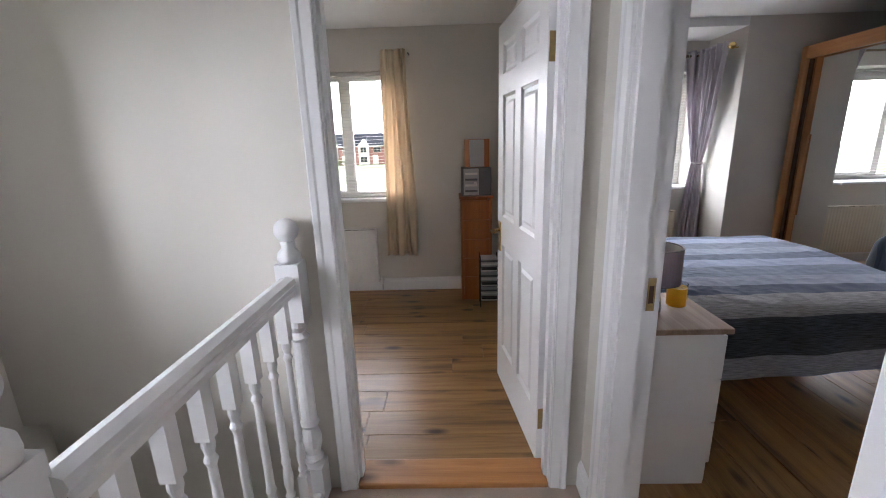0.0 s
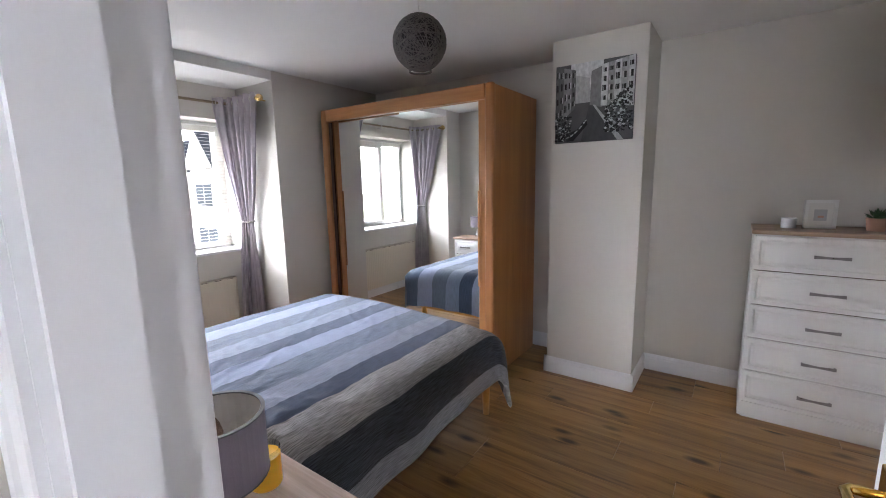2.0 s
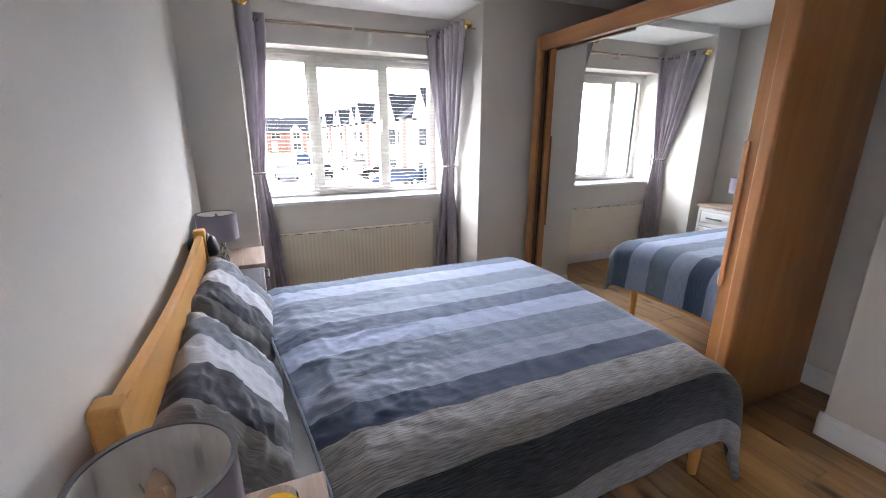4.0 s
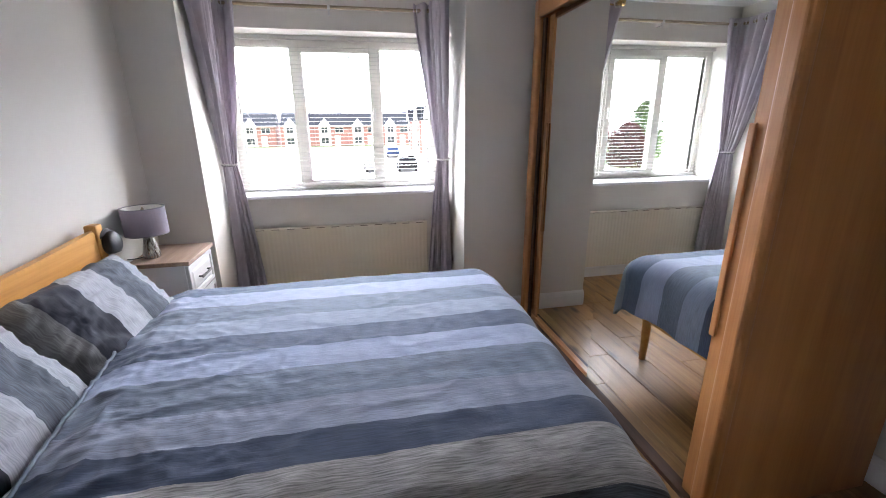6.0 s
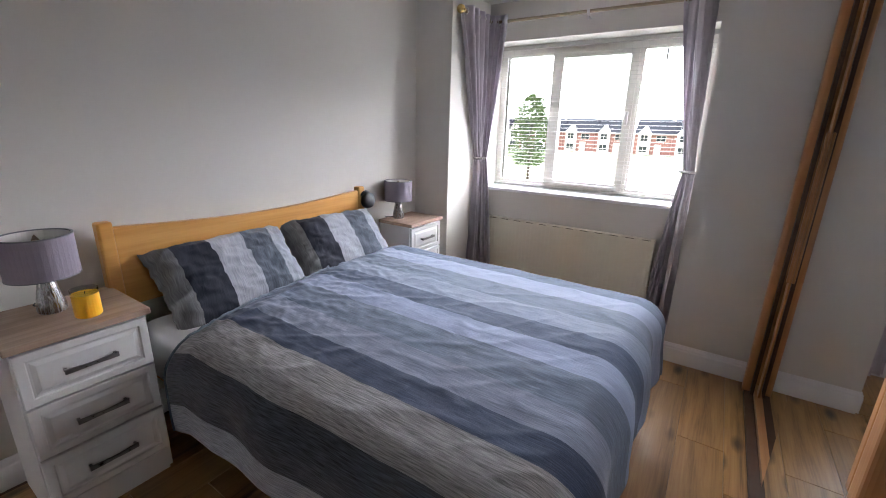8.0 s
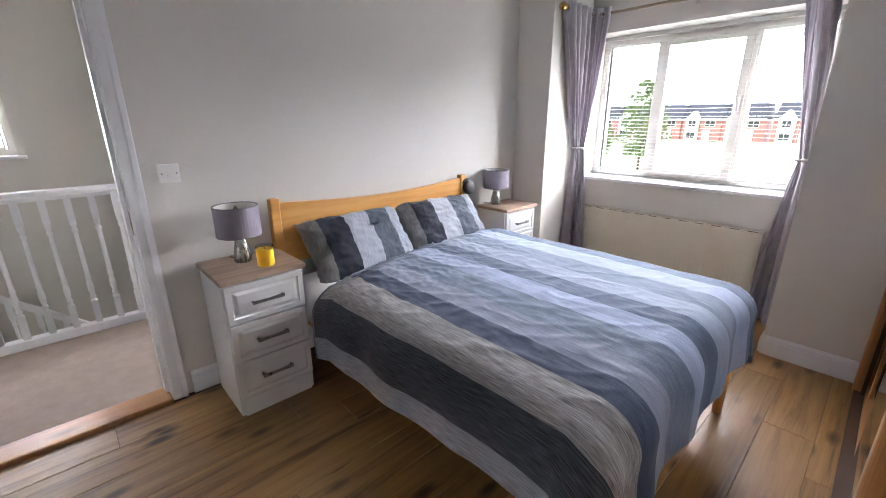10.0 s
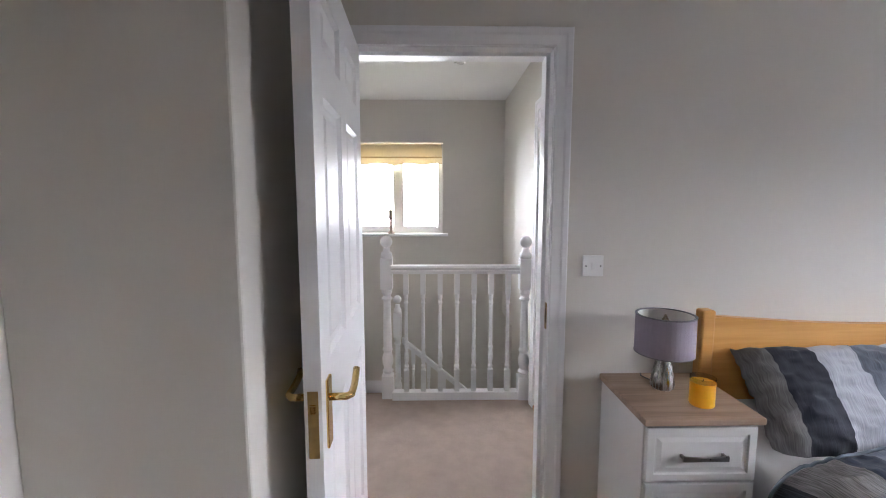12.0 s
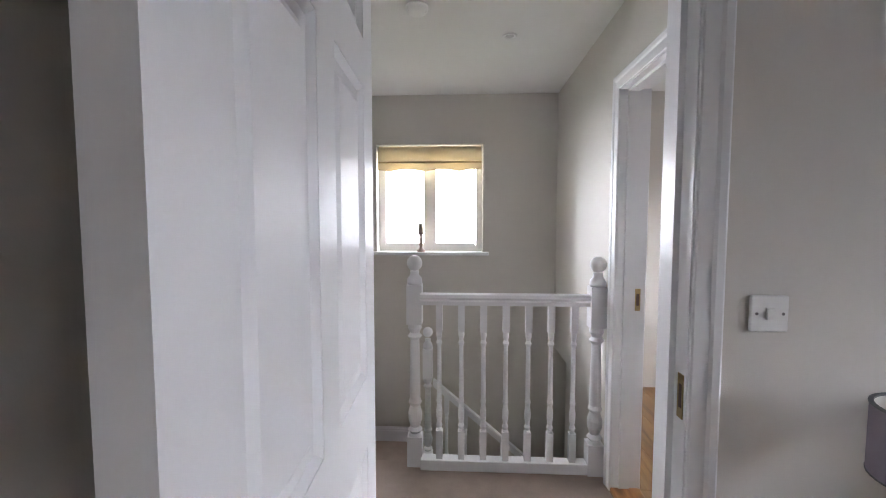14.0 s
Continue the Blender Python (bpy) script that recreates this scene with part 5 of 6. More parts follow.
def newel(name, label, at, top, half=0.042, bottom=0.0):
    t = thing(name, label, "newel post", at)
    sh = turned(bottom, top - 0.16, half, 0.17, 0.22)
    part("shaft", sh, GLOSS, t)
    part("neck", lathe([(half * 0.95, top - 0.160), (half, top - 0.145), (half * 0.95, top - 0.125), (half * 0.55, top - 0.105), (half * 0.62, top - 0.085)], 20), GLOSS, t, smooth=True)
    part("ball_cap", ball(half * 1.02, (0, 0, top - half), 12), GLOSS, t, smooth=True)
    return t


XB = -0.406
newel("newel_post", "white gloss turned newel post with ball cap", (XB - 0.036, 0.594, 0), 1.19)
newel("newel_post", "white gloss turned newel post against the wall", (XB, 1.582, 0), 1.19)
bal = thing("balustrade", "white gloss landing balustrade with turned spindles", "balustrade", (XB, 0.630, 0))
LBAL = 0.909
part("base_rail", bbox(-0.034, 0.0, 0.0, 0.034, LBAL, 0.060, r=0.004), GLOSS, bal)
bm = bmesh.new()
prof = [(-0.028, 0.925), (0.028, 0.925), (0.030, 0.945), (0.024, 0.955), (0.031, 0.966), (0.026, 0.982), (0.0, 0.990), (-0.026, 0.982), (-0.031, 0.966), (-0.024, 0.955), (-0.030, 0.945)]
ends = [[bm.verts.new((a, y, b)) for a, b in prof] for y in (0.0, LBAL)]
for k in range(len(prof)):
    bm.faces.new((ends[0][k], ends[0][(k + 1) % len(prof)], ends[1][(k + 1) % len(prof)], ends[1][k]))
bm.faces.new(ends[0][::-1])
bm.faces.new(ends[1])
part("handrail", bm, GLOSS, bal)
first = None
for k in range(7):
    y = 0.103 + 0.1215 * k
    if first is None:
        first = part("spindle", turned(0.060, 0.926, 0.018, 0.16, 0.15), GLOSS, bal)
        first.location.y = y
    else:
        o = first.copy()
        scene.collection.objects.link(o)
        o.location.y = y

CX = -1.18
low = newel("newel_post", "white gloss lower newel post beside the stairs", (CX, 0.60, -0.52), 1.12, 0.036)
srl = thing("stair_rail", "white gloss sloping stair handrail with spindles", "handrail", (CX, 0.64, 0.0))
slope = -0.84
def slanted(z0, z1, half, y1=1.5):
    bm = bmesh.new()
    v = [bm.verts.new((x, y, z + slope * y)) for y in (0.0, y1) for x, z in ((-half, z0), (half, z0), (half, z1), (-half, z1))]
    for f in ((0, 1, 2, 3), (7, 6, 5, 4), (0, 4, 5, 1), (1, 5, 6, 2), (2, 6, 7, 3), (3, 7, 4, 0)):
        bm.faces.new([v[i] for i in f])
    bmesh.ops.bevel(bm, geom=bm.edges[:], offset=0.008, segments=2, affect="EDGES")
    return bm
part("handrail", slanted(0.16, 0.215, 0.03), GLOSS, srl)
part("bottom_rail", slanted(-0.64, -0.56, 0.02), GLOSS, srl)
for k in range(10):
    y = 0.10 + 0.14 * k
    part("spindle", turned(-0.58 + slope * y, 0.165 + slope * y, 0.017, 0.16, 0.12), GLOSS, srl).location.y = y

# landing blind with a scalloped hem
rb = thing("roller_blind", "cream roller blind with scalloped hem, mostly raised", "blind", (XF - 0.035, UY0 + 0.01, 0))
WB2 = UY1 - UY0 - 0.02
part("roller", tube([(0, 0.0, UZ1 - 0.03), (0, WB2, UZ1 - 0.03)], 0.02, 16), BLIND, rb)
for y in (0.0, WB2 - 0.006):
    part("end_bracket", bbox(-0.02, y, UZ1 - 0.055, 0.022, y + 0.006, UZ1 - 0.002, r=0.003), CHROME, rb)
bm = bmesh.new()
cols = []
n = 60
for i in range(n + 1):
    u = i / n
    hem = 0.022 * abs(math.sin(math.pi * (u * 3.0 - 0.35))) ** 0.8
    cols.append([bm.verts.new((0.021, WB2 * u, z)) for z in (UZ1 - 0.03, UZ1 - 0.13, UZ1 - 0.225 + hem)])
for a, b in zip(cols, cols[1:]):
    for k in range(2):
        bm.faces.new((a[k], b[k], b[k + 1], a[k + 1]))
o = part("fabric", bm, BLIND, rb)
o.modifiers.new("thickness", "SOLIDIFY").thickness = 0.0015
part("hem_bar", bbox(0.019, 0.0, UZ1 - 0.152, 0.026, WB2, UZ1 - 0.138, r=0.002), mat("blind_braid", (0.55, 0.42, 0.22), 0.8, noise_scale=80, amount=0.1), rb)
edge = [(0.0225, WB2 * i / n, UZ1 - 0.224 + 0.022 * abs(math.sin(math.pi * (i / n * 3.0 - 0.35))) ** 0.8) for i in range(n + 1)]
part("braid", tube(edge, 0.003, 6), mat("braid_gold", (0.42, 0.30, 0.12), 0.8, noise_scale=80, amount=0.1), rb)

cs = thing("candlestick", "turned wooden candlestick with cream pillar candle", "candlestick", (XF + 0.012, 0.505, UZ0 + 0.0035))
part("stick", lathe([(0.001, 0), (0.036, 0), (0.036, 0.012), (0.016, 0.025), (0.012, 0.045), (0.019, 0.06), (0.012, 0.075), (0.015, 0.10), (0.010, 0.125), (0.018, 0.14), (0.030, 0.15), (0.030, 0.158), (0.001, 0.158)], 20, cap=False),
     mat("whitewashed_wood", (0.42, 0.32, 0.26), 0.7, noise_scale=40, amount=0.4), cs, smooth=True)
part("candle", lathe([(0.001, 0.158), (0.024, 0.158), (0.024, 0.235), (0.020, 0.237), (0.001, 0.235)], 20, cap=False), mat("cream_wax", (0.75, 0.68, 0.46), 0.5, noise_scale=12, amount=0.05), cs, smooth=False)
part("wick", tube([(0, 0, 0.235), (0, 0.001, 0.245)], 0.0012, 5), BLACK, cs)

spot = thing("downlight", "small round recessed ceiling downlight, unlit", "ceiling light", (-0.58, 1.12, H))
part("bezel", lathe([(0.024, -0.001), (0.040, -0.001), (0.040, -0.006), (0.034, -0.010), (0.024, -0.004), (0.024, -0.001)], 26, cap=False), WHITE_P, spot, smooth=True)
part("lamp_face", lathe([(0.001, -0.003), (0.024, -0.003)], 20, cap=False), CHROME, spot)
# Guessed disc, added to stand for a small pale smudge on the ceiling.
sp2 = thing("smoke_alarm", "white disc added at a pale smudge on the landing ceiling", "smoke alarm", (-0.24, 0.635, H))
part("body", lathe([(0.055, -0.001), (0.056, -0.015), (0.045, -0.030), (0.012, -0.034), (0.001, -0.034)], 28), WHITE_P, sp2, smooth=True)

# ---- small room ----
ch = thing("tall_chest", "narrow orange pine chest of drawers in the corner", "chest of drawers", (0.262, 3.80, 0))
CW, CD, CHt = 0.275, 0.30, 0.965
part("carcass", boxes((0, 0.012, 0.0, 0.018, CD, CHt - 0.02), (CW - 0.018, 0.012, 0.0, CW, CD, CHt - 0.02), (0.018, CD - 0.008, 0.02, CW - 0.018, CD, CHt - 0.02), (0.018, 0.014, 0.0, CW - 0.018, 0.03, 0.05)), CHEST_PINE, ch)
part("top", bbox(-0.012, 0.0, CHt - 0.0195, CW + 0.012, CD, CHt, r=0.005), CHEST_PINE, ch)
for k in range(5):
    z = 0.055 + 0.176 * k
    d = part("drawer_front", bbox(0.020, -0.002, z, CW - 0.020, 0.0135, z + 0.170, r=0.004), CHEST_PINE, ch)
    part("knob", ball(0.013, (CW / 2, -0.016, z + 0.085), 8), CHEST_PINE, d, smooth=True)
    part("side_peg", boxes((-0.006, 0.03, z + 0.16, 0.0005, 0.045, z + 0.172)), DARK_GROOVE, ch)
hf = thing("stereo", "silver mini stereo on top of the pine chest", "stereo", (0.275, 3.83, CHt + 0.001))
part("body", bbox(0.0, 0.012, 0, 0.26, 0.24, 0.245, r=0.006), GREY_PLASTIC, hf)
part("fascia", bbox(0.018, 0.0, 0.008, 0.15, 0.0125, 0.238, r=0.004), SILVER, hf, "silver front with controls")
for k, z in enumerate((0.035, 0.085, 0.135, 0.185)):
    part("control_strip", boxes((0.03, -0.004, z, 0.138, 0.0005, z + 0.018)), (GREY_PLASTIC, SHADE_IN)[k % 2], hf)
part("volume_knob", ball(0.016, (0.12, -0.006, 0.11), 8), SHADE_IN, hf, smooth=True)
spk = thing("loudspeaker", "brown wooden loudspeaker with grey front on the stereo", "loudspeaker", (0.345, 3.84, CHt + 0.2475), 12)
part("cabinet", bbox(0.0, 0.012, 0, 0.185, 0.18, 0.24, r=0.003), CHEST_PINE, spk)
part("grille", bbox(0.004, 0.0, 0.004, 0.135, 0.0115, 0.236, r=0.003), SILVER, spk, "silver-grey speaker front")
rack = thing("media_rack", "narrow black rack filled with discs beside the chest", "rack", (0.42, 3.62, 0))
for x in (0.0, 0.155):
    for y in (0.0, 0.135):
        part("post", tube([(x, y, 0), (x, y, 0.47)], 0.005, 6), BLACK, rack)
for k in range(9):
    z = 0.06 + 0.045 * k
    part("shelf", boxes((0.0, 0.0, z - 0.004, 0.155, 0.135, z - 0.001)), BLACK, rack)
    part("disc_case", boxes((0.008, -0.002, z, 0.147, 0.13, z + 0.012)), (SHADE_IN, SILVER, GREY_PLASTIC)[k % 3], rack)
    part("disc_case", boxes((0.010, 0.000, z + 0.013, 0.147, 0.13, z + 0.026)), (BLACK, SHADE_IN, SILVER)[k % 3], rack)

# ---- outside ----
GRASS = mat("lawn_grass", (0.085, 0.12, 0.03), 0.95, noise_scale=0.6, amount=0.3, bump=0.4, bump_scale=40)
ASPHALT = mat("grey_asphalt", (0.20, 0.20, 0.20), 0.9, noise_scale=1.2, amount=0.12, bump=0.2, bump_scale=60)
CONCRETE = mat("pale_concrete", (0.42, 0.41, 0.38), 0.9, noise_scale=1.5, amount=0.1)
BRICK_M = mat("red_brick", (0.34, 0.175, 0.15), 0.9, noise_scale=3.0, amount=0.25)
RENDER_M = mat("cream_render", (0.78, 0.76, 0.71), 0.9, noise_scale=1.5, amount=0.05)
SLATE = mat("dark_slate", (0.024, 0.027, 0.036), 0.85, noise_scale=2.5, amount=0.25, spec=0.15)
WINDARK = mat("dark_window", (0.05, 0.06, 0.07), 0.1, noise_scale=0.5, amount=0.3)
CARS = [mat("car_paint_blue", (0.03, 0.05, 0.12), 0.2, noise_scale=2, amount=0.05, coat=0.8), mat("car_paint_black", (0.02, 0.02, 0.022), 0.2, noise_scale=2, amount=0.05, coat=0.8), mat("car_paint_silver", (0.42, 0.43, 0.45), 0.25, metal=0.6, noise_scale=2, amount=0.05, coat=0.8)]
TYRE = mat("black_rubber", (0.02, 0.02, 0.02), 0.85, noise_scale=20, amount=0.2)
BARK = mat("brown_bark", (0.10, 0.07, 0.05), 0.95, noise_scale=12, amount=0.3, bump=0.5, bump_scale=30)
FOL = mat("green_foliage", (0.095, 0.15, 0.045), 0.8, noise_scale=1.5, amount=0.45)
FOL2 = mat("copper_foliage", (0.12, 0.045, 0.04), 0.8, noise_scale=1.5, amount=0.4)


def ground_z(y):
    return -2.75 - 0.7 * max(0.0, min(1.0, (y - 15) / 75.0))


def strip(name, x0, x1, y0, y1, material, label, lift, category, ny=12):
    bm = bmesh.new()
    rows = []
    for k in range(ny + 1):
        y = y0 + (y1 - y0) * k / ny
        rows.append([bm.verts.new((x, y, ground_z(y) + lift)) for x in (x0, x1)])
    for a, b in zip(rows, rows[1:]):
        bm.faces.new((a[0], a[1], b[1], b[0]))
    return solid(name, bm, material, label, category)


bm = bmesh.new()
rows = []
for y in (-400, -20, 0, 15, 30, 45, 60, 75, 90, 150, 400, 1500):
    rows.append([bm.verts.new((x, y, ground_z(y))) for x in (-1500, -60, 0, 60, 1500)])
for a, b in zip(rows, rows[1:]):
    for k in range(4):
        bm.faces.new((a[k], a[k + 1], b[k + 1], b[k]))
solid("ground", bm, GRASS, "wide green lawn of the estate", "ground")
strip("road", -60, 60, 10.0, 16.0, ASPHALT, "grey estate road in front of the house", 0.02, "road", 4)
strip("road_side", 3.0, 9.0, 16.0, 97.0, ASPHALT, "grey side road with parked cars", 0.02, "road")
strip("road_far", -60, 60, 97.0, 101.0, ASPHALT, "grey road before the far terrace", 0.025, "road", 3)
strip("pavement", -60, 3.0, 16.0, 17.6, CONCRETE, "pale concrete footpath", 0.09, "pavement", 2)
strip("pavement_diagonal", 1.4, 3.0, 17.6, 97.0, CONCRETE, "pale concrete footpath along the green", 0.09, "pavement")
strip("driveway", 9.0, 12.6, 16.0, 97.0, CONCRETE, "pale concrete driveways of the terrace", 0.06, "driveway")


def gable_roof(x0, x1, y0, y1, z0, z1):
    """A pitched roof with its ridge along x."""
    bm = bmesh.new()
    m = (y0 + y1) / 2
    v = [bm.verts.new(p) for p in ((x0, y0, z0), (x1, y0, z0), (x1, m, z1), (x0, m, z1), (x1, y1, z0), (x0, y1, z0))]
    for f in ((0, 1, 2, 3), (3, 2, 4, 5), (0, 3, 5), (1, 4, 2), (0, 5, 4, 1)):
        bm.faces.new([v[i] for i in f])
    return bm


def front_gable(x0, x1, y0, y1, z0, z1):
    """A solid gable with its ridge along y."""
    bm = bmesh.new()
    m = (x0 + x1) / 2
    v = [bm.verts.new(p) for p in ((x0, y0, z0), (x1, y0, z0), (m, y0, z1), (x0, y1, z0), (x1, y1, z0), (m, y1, z1))]
    for f in ((0, 1, 2), (3, 5, 4), (0, 2, 5, 3), (1, 4, 5, 2), (0, 3, 4, 1)):
        bm.faces.new([v[i] for i in f])
    return bm


def gable_cover(x0, x1, y0, y1, z0, z1):
    """Two slate slopes lying on a front gable."""
    bm = bmesh.new()
    m = (x0 + x1) / 2
    for a, za in ((x0 - 0.25, z0 - 0.2), (x1 + 0.25, z0 - 0.2)):
        v = [bm.verts.new(p) for p in ((a, y0 + 0.1, za + 0.04), (m, y0 + 0.1, z1 + 0.04), (m, y1, z1 + 0.04), (a, y1, za + 0.04),
                                       (a, y0 + 0.1, za + 0.14), (m, y0 + 0.1, z1 + 0.14), (m, y1, z1 + 0.14), (a, y1, za + 0.14))]
        for f in ((0, 1, 2, 3), (4, 7, 6, 5), (0, 4, 5, 1), (1, 5, 6, 2), (2, 6, 7, 3), (3, 7, 4, 0)):
            bm.faces.new([v[i] for i in f])
    return bm


def openings(t, y, spots):
    for x0, x1, z0, z1 in spots:
        w = part("window", boxes((x0 - 0.08, y - 0.05, z0 - 0.08, x1 + 0.08, y - 0.002, z1 + 0.08)), UPVC, t)
        m = (x0 + x1) / 2
        for a, b in ((x0, m - 0.04), (m + 0.04, x1)):
            part("pane", boxes((a, y - 0.07, z0, b, y - 0.051, z1)), WINDARK, w)


def brick_house(at):
    """A brick terrace house with a pale gabled bay, front on y = 0 looking towards -y, 7.6 m wide."""
    t = thing("house", "red brick terrace house with pale gabled bay and slate roof", "house", at, 0, "far terrace houses")
    part("wall", boxes((0, 0, -0.5, 7.6, 8, 4.6)), BRICK_M, t, "red brick wall")
    roof = part("roof", gable_roof(-0.05, 7.65, -0.4, 8.4, 4.5, 7.7), SLATE, t, "dark slate pitched roof")
    part("chimney", boxes((6.9, 3.6, 7.0, 7.5, 4.4, 8.5)), RENDER_M, roof)
    part("bay", boxes((0.9, -0.7, -0.5, 3.5, -0.002, 4.7)), RENDER_M, t, "pale rendered front bay")
    part("gable", front_gable(0.9, 3.5, -0.7, 2.6, 4.7, 6.2), RENDER_M, t, "pale front gable")
    part("porch", boxes((4.4, -0.5, -0.5, 5.7, -0.002, 2.3)), RENDER_M, t, "white porch")
    part("fascia", boxes((-0.05, -0.46, 4.35, 7.65, -0.405, 4.6)), UPVC, roof)
    openings(t, -0.7, ((1.4, 3.0, 0.6, 1.9), (1.5, 2.9, 3.0, 4.2)))
    openings(t, 0.0, ((4.6, 6.4, 3.0, 4.1),))
    return t


def rendered_house(at, turn):
    """A pale rendered house with a full-height brick pier and gable, front on y = 0 looking towards -y, 6 m wide."""
    t = thing("house", "pale rendered terrace house with red brick pier and gable", "house", at, turn, "near terrace houses")
    part("wall", boxes((0, 0, -1.0, 6, 8, 5.4)), RENDER_M, t)
    part("brick_pier", boxes((4.6, -0.30, -1.0, 5.6, -0.002, 5.2)), BRICK_M, t, "red brick pier")
    roof = part("roof", gable_roof(-0.05, 6.05, -0.4, 8.4, 5.3, 8.0), SLATE, t, "dark slate pitched roof")
    part("chimney", boxes((0.1, 3.6, 7.2, 0.8, 4.4, 8.9)), RENDER_M, roof)
    part("gable", front_gable(0.6, 3.6, -0.45, 2.8, 5.3, 7.3), RENDER_M, t, "pale front gable")
    part("gable_roof", gable_cover(0.6, 3.6, -0.45, 3.4, 5.3, 7.3), SLATE, roof)
    openings(t, 0.0, ((0.9, 3.0, 0.4, 1.9), (1.0, 2.8, 3.2, 4.5), (3.5, 4.2, 3.3, 4.4)))
    part("door", boxes((3.4, -0.06, -1.0, 4.3, -0.002, 1.5)), WINDARK, t, "dark front door")
    return t


far_house = brick_house((-62.0, 106.0, ground_z(106.0)))
for k in range(1, 12):
    copy_thing(far_house, pose(-62.0 + 7.65 * k + (1.2 if k > 5 else 0), 106.0 + (k % 3) * 0.5, ground_z(106.0)))
near_house = rendered_house((12.6, 28.0, ground_z(25.0)), -90)
for k in range(1, 11):
    y = 28.0 + 6.1 * k
    copy_thing(near_house, pose(12.6 + (k % 2) * 0.6, y, ground_z(y - 3), 0, 0, -90))


def car(at, turn, paint, label):
    t = thing("car", label, "car", at, turn)
    bm = bmesh.new()
    prof = [(-2.1, 0.35), (-2.15, 0.75), (-1.95, 0.92), (-1.75, 0.98), (-1.25, 1.42), (0.35, 1.44), (1.05, 0.98), (1.9, 0.82), (2.1, 0.62), (2.1, 0.35)]
    sides = []
    for s in (-1, 1):
        sides.append([bm.verts.new((x, s * (0.86 if z < 1.0 else 0.66), z)) for x, z in prof])
    for a, b in zip(range(len(prof)), list(range(1, len(prof))) + [0]):
        bm.faces.new((sides[0][a], sides[0][b], sides[1][b], sides[1][a]))
    for s in sides:
        bm.faces.new(s)
    bmesh.ops.bevel(bm, geom=bm.edges[:], offset=0.05, segments=2, affect="EDGES")
    part("body", bm, paint, t, smooth=False)
    part("windscreen", boxes((0.42, -0.60, 1.02, 0.98, 0.60, 1.03)), WINDARK, t)
    t.children[-1].matrix_basis = pose(0.07, 0, 0.22, 0, 33, 0) @ pose(-0.7, 0, -1.03 + 0.98, 0, 0, 0)
    for s in (-1, 1):
        part("side_window", boxes((-1.1, s * 0.76 - 0.012, 1.04, 0.5, s * 0.76 + 0.012, 1.34)), WINDARK, t)
        for x in (-1.3, 1.3):
            w = part("wheel", lathe([(0.30, -0.1), (0.32, -0.08), (0.32, 0.08), (0.30, 0.1)], 20), TYRE, t)
            w.matrix_basis = pose(x, s * 0.80, 0.32, 90, 0, 0)
            part("rim", lathe([(0.19, -0.11), (0.19, 0.11)], 14), SILVER, w)
        part("headlight", boxes((2.02, s * 0.62 - 0.14, 0.62, 2.12, s * 0.62 + 0.14, 0.74)), SHADE_IN, t)
    return t


car((11.5, 34.0, ground_z(34) + 0.06), 175, CARS[0], "dark blue car parked on a driveway")
car((11.8, 40.0, ground_z(40) + 0.06), 185, CARS[1], "black car parked on a driveway")
car((11.6, 50.0, ground_z(50) + 0.06), 178, CARS[2], "silver car parked on a driveway")
car((6.8, 43.0, ground_z(42) + 0.03), 88, CARS[1], "black car parked at the kerb")
car((7.2, 64.0, ground_z(64) + 0.03), 88, CARS[0], "dark blue car parked at the kerb")
car((3.6, 43.0, ground_z(43) + 0.03), 92, CARS[2], "silver car standing by the green")


def tree(at, height, spread, foliage, label, seed):
    t = thing("tree", label, "tree", at)
    r = random.Random(seed)
    bm = bmesh.new()
    lathe([(0.14, -0.2), (0.10, height * 0.2), (0.06, height * 0.6), (0.02, height * 0.95)], 10, bm=bm)
    for k in range(14):
        z = height * r.uniform(0.22, 0.8)
        a = r.uniform(0, 6.28)
        ln = spread * r.uniform(0.5, 0.9) * (1.1 - z / height)
        tube([(0, 0, z), (ln * 0.5 * math.cos(a), ln * 0.5 * math.sin(a), z + ln * 0.25), (ln * math.cos(a), ln * math.sin(a), z + ln * 0.55)], 0.025, 5, bm)
    part("trunk", bm, BARK, t)
    vs, fs = [], []
    for k in range(8000):
        z = height * (0.18 + 0.82 * r.random() ** 0.9)
        f = (z / height - 0.18) / 0.82
        rad = spread * (math.sin(math.pi * min(1, f * 0.86 + 0.13)) ** 0.6) * (1 - 0.15 * f)
        a = r.uniform(0, 6.28)
        lump = 0.75 + 0.35 * noise.noise((math.cos(a) * 1.6 + seed, math.sin(a) * 1.6, z * 0.9))
        q = rad * lump * (r.random() ** 0.45)
        p = Vector((q * math.cos(a), q * math.sin(a), z))
        if noise.noise(p * 1.4 + Vector((seed, 0, 0))) < -0.22:
            continue
        d = Vector((r.gauss(0, 1), r.gauss(0, 1), r.gauss(0, 1))).normalized() * r.uniform(0.07, 0.14)
        e = d.cross(Vector((r.gauss(0, 1), r.gauss(0, 1), r.gauss(0, 1)))).normalized() * r.uniform(0.04, 0.08)
        i = len(vs)
        vs += [p - d, p + e, p + d, p - e]
        fs.append((i, i + 1, i + 2, i + 3))
    me = bpy.data.meshes.new("crown")
    me.from_pydata([tuple(v) for v in vs], [], fs)
    me.materials.append(foliage)
    c = new("crown", me)
    c.parent = t
    return t


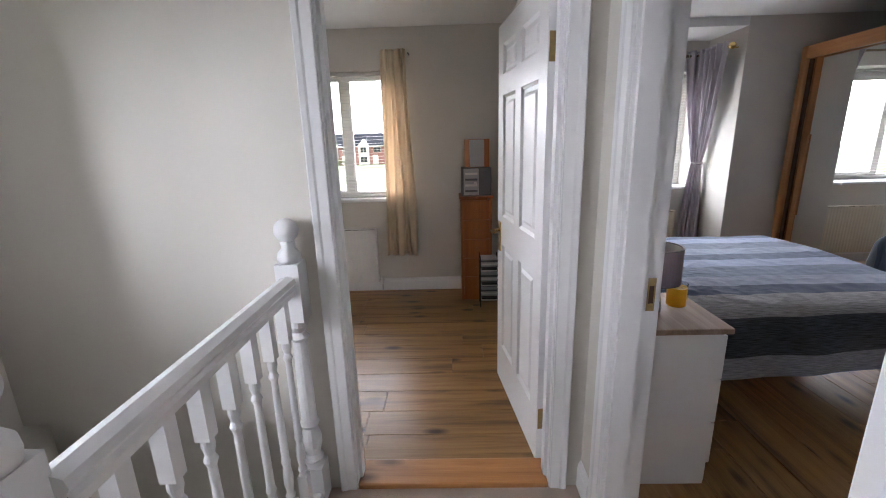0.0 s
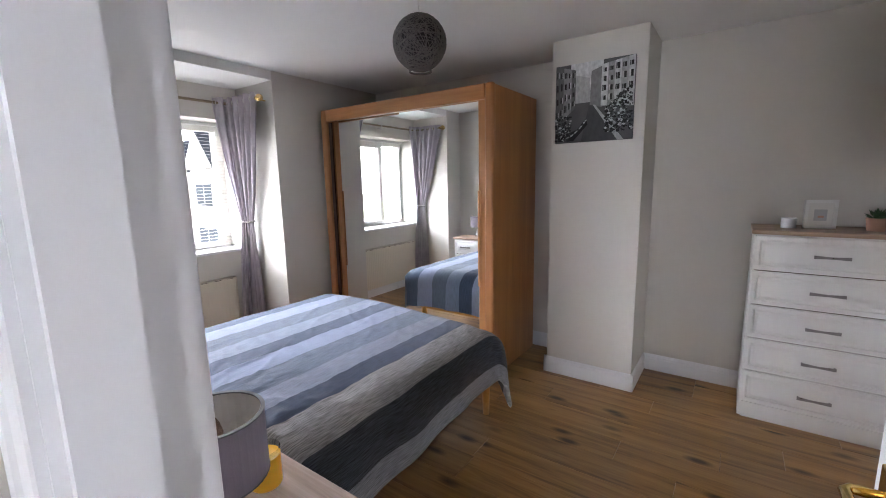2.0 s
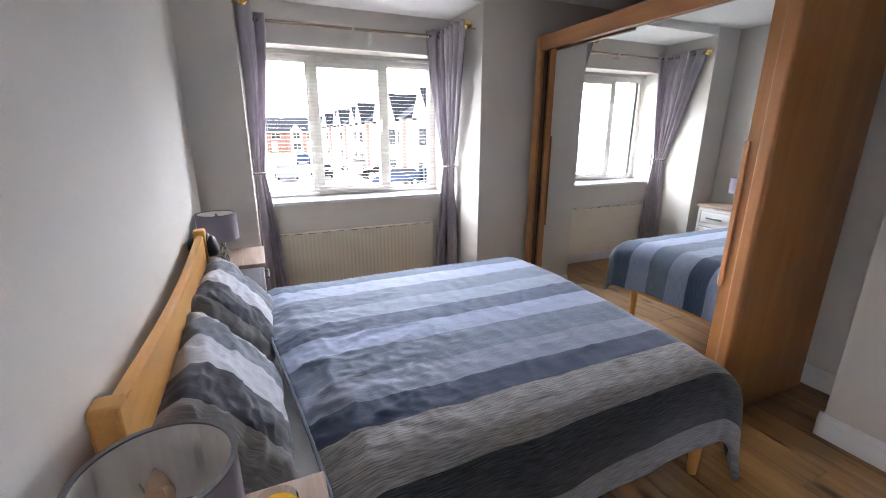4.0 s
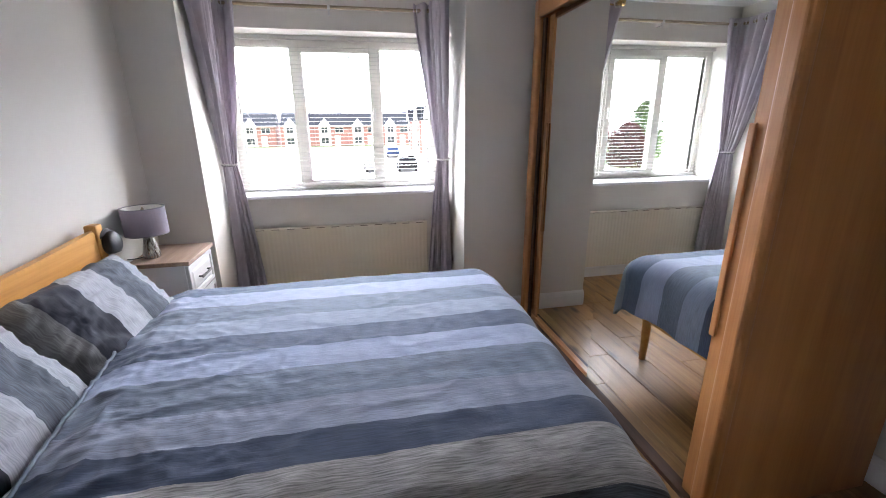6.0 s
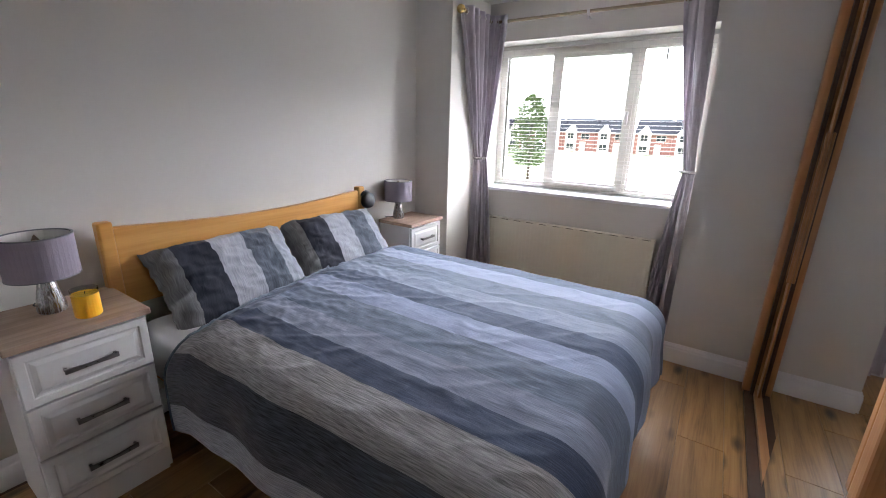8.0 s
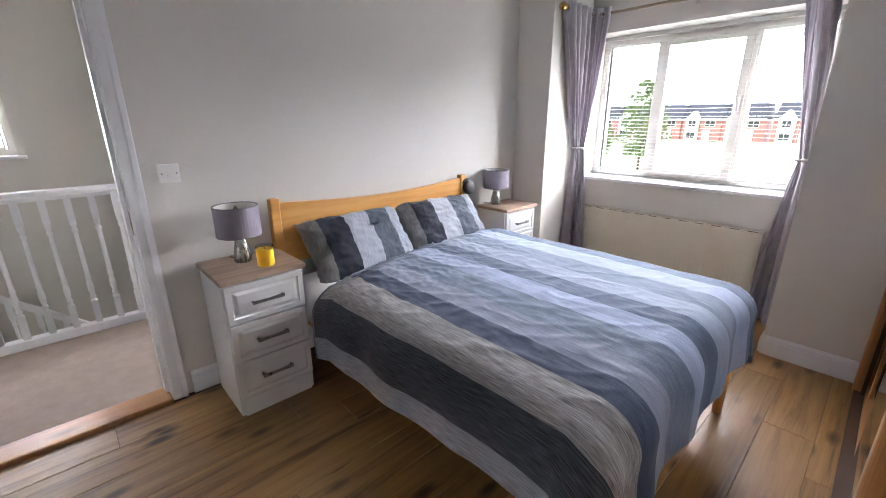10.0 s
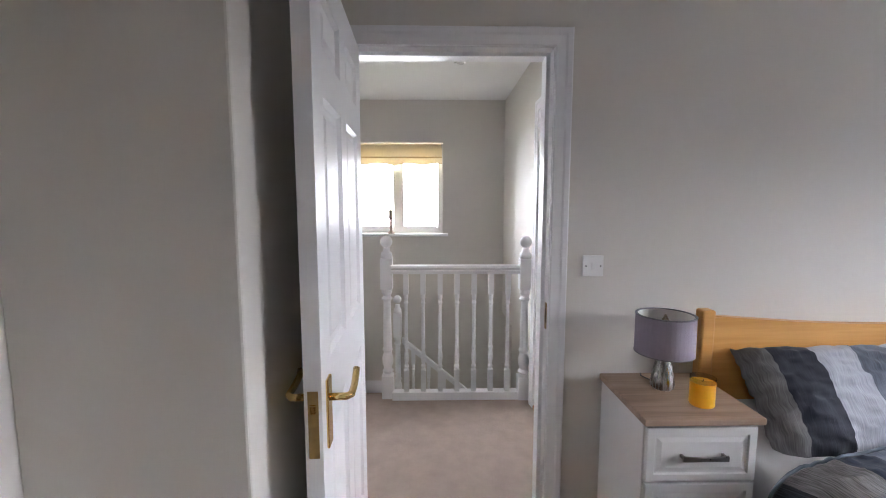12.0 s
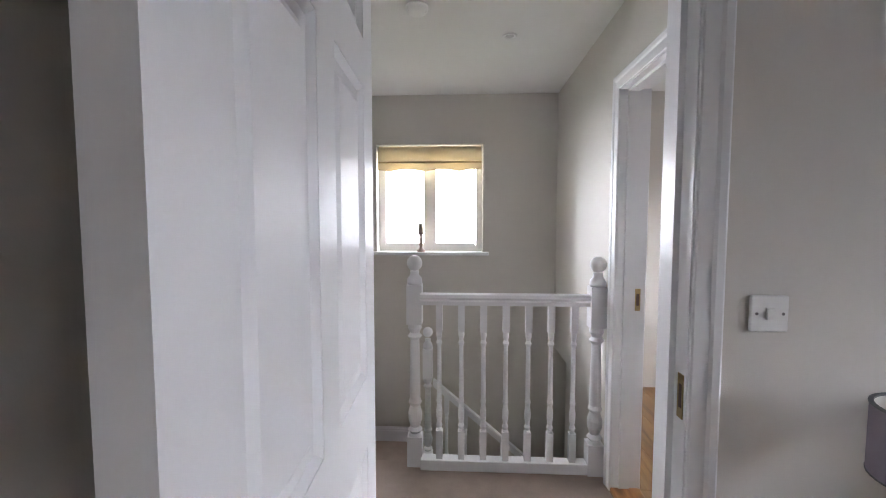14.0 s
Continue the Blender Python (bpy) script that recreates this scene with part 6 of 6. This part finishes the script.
tree((-11.5, 37.0, ground_z(37)), 7.2, 2.7, FOL, "slim green tree on the lawn", 1)
tree((-19.5, 34.0, ground_z(34)), 6.0, 2.3, FOL, "leafy green tree on the lawn", 2)
tree((-17.0, 32.5, ground_z(32)), 4.3, 2.6, FOL2, "copper-leaved bushy tree on the lawn", 3)
tree((-14.6, 35.0, ground_z(35)), 5.4, 2.0, FOL, "leafy green tree on the lawn", 4)


# ---- floor planks ----
def planks(parent, x0, x1, y0, y1, along, material, seed, wide=0.192, long=1.28, skip=None):
    r = random.Random(seed)
    meshes = {}
    a0, a1, b0, b1 = (x0, x1, y0, y1) if along == "y" else (y0, y1, x0, x1)
    a = a0
    while a < a1 - 0.01:
        w = min(wide, a1 - a)
        b = b0 - r.uniform(0.0, long)
        while b < b1 - 0.01:
            s, e = max(b, b0), min(b + long, b1)
            b += long
            if e - s < 0.03:
                continue
            key = (round(w, 3), round(e - s, 3))
            if key not in meshes:
                bm = bmesh.new()
                dx, dy = (w, e - s) if along == "y" else (e - s, w)
                g = 0.0007
                lo = [bm.verts.new((x, y, -0.012)) for x, y in ((g, g), (dx - g, g), (dx - g, dy - g), (g, dy - g))]
                md = [bm.verts.new((x, y, -0.0014)) for x, y in ((g, g), (dx - g, g), (dx - g, dy - g), (g, dy - g))]
                h = 0.0024
                hi = [bm.verts.new((x, y, 0.0)) for x, y in ((h, h), (dx - h, h), (dx - h, dy - h), (h, dy - h))]
                for p, q in ((lo, md), (md, hi)):
                    for k in range(4):
                        bm.faces.new((p[k], p[(k + 1) % 4], q[(k + 1) % 4], q[k]))
                bm.faces.new(hi)
                me = bpy.data.meshes.new("plank")
                bmesh.ops.recalc_face_normals(bm, faces=bm.faces[:])
                bm.to_mesh(me)
                bm.free()
                me.materials.append(material)
                meshes[key] = me
            o = new("plank", meshes[key])
            o.location = (a, s, 0) if along == "y" else (s, a, 0)
            o.parent = parent
        a += wide


planks(floor_main, XW + 0.03, XE, YS, YN, "y", OAK_Y, 21)
planks(floor_main, BX0, BX1, YN, BY, "y", OAK_Y, 22)
planks(floor_small, XF, XL, YR + 0.01, YR2, "x", OAK_X, 23)
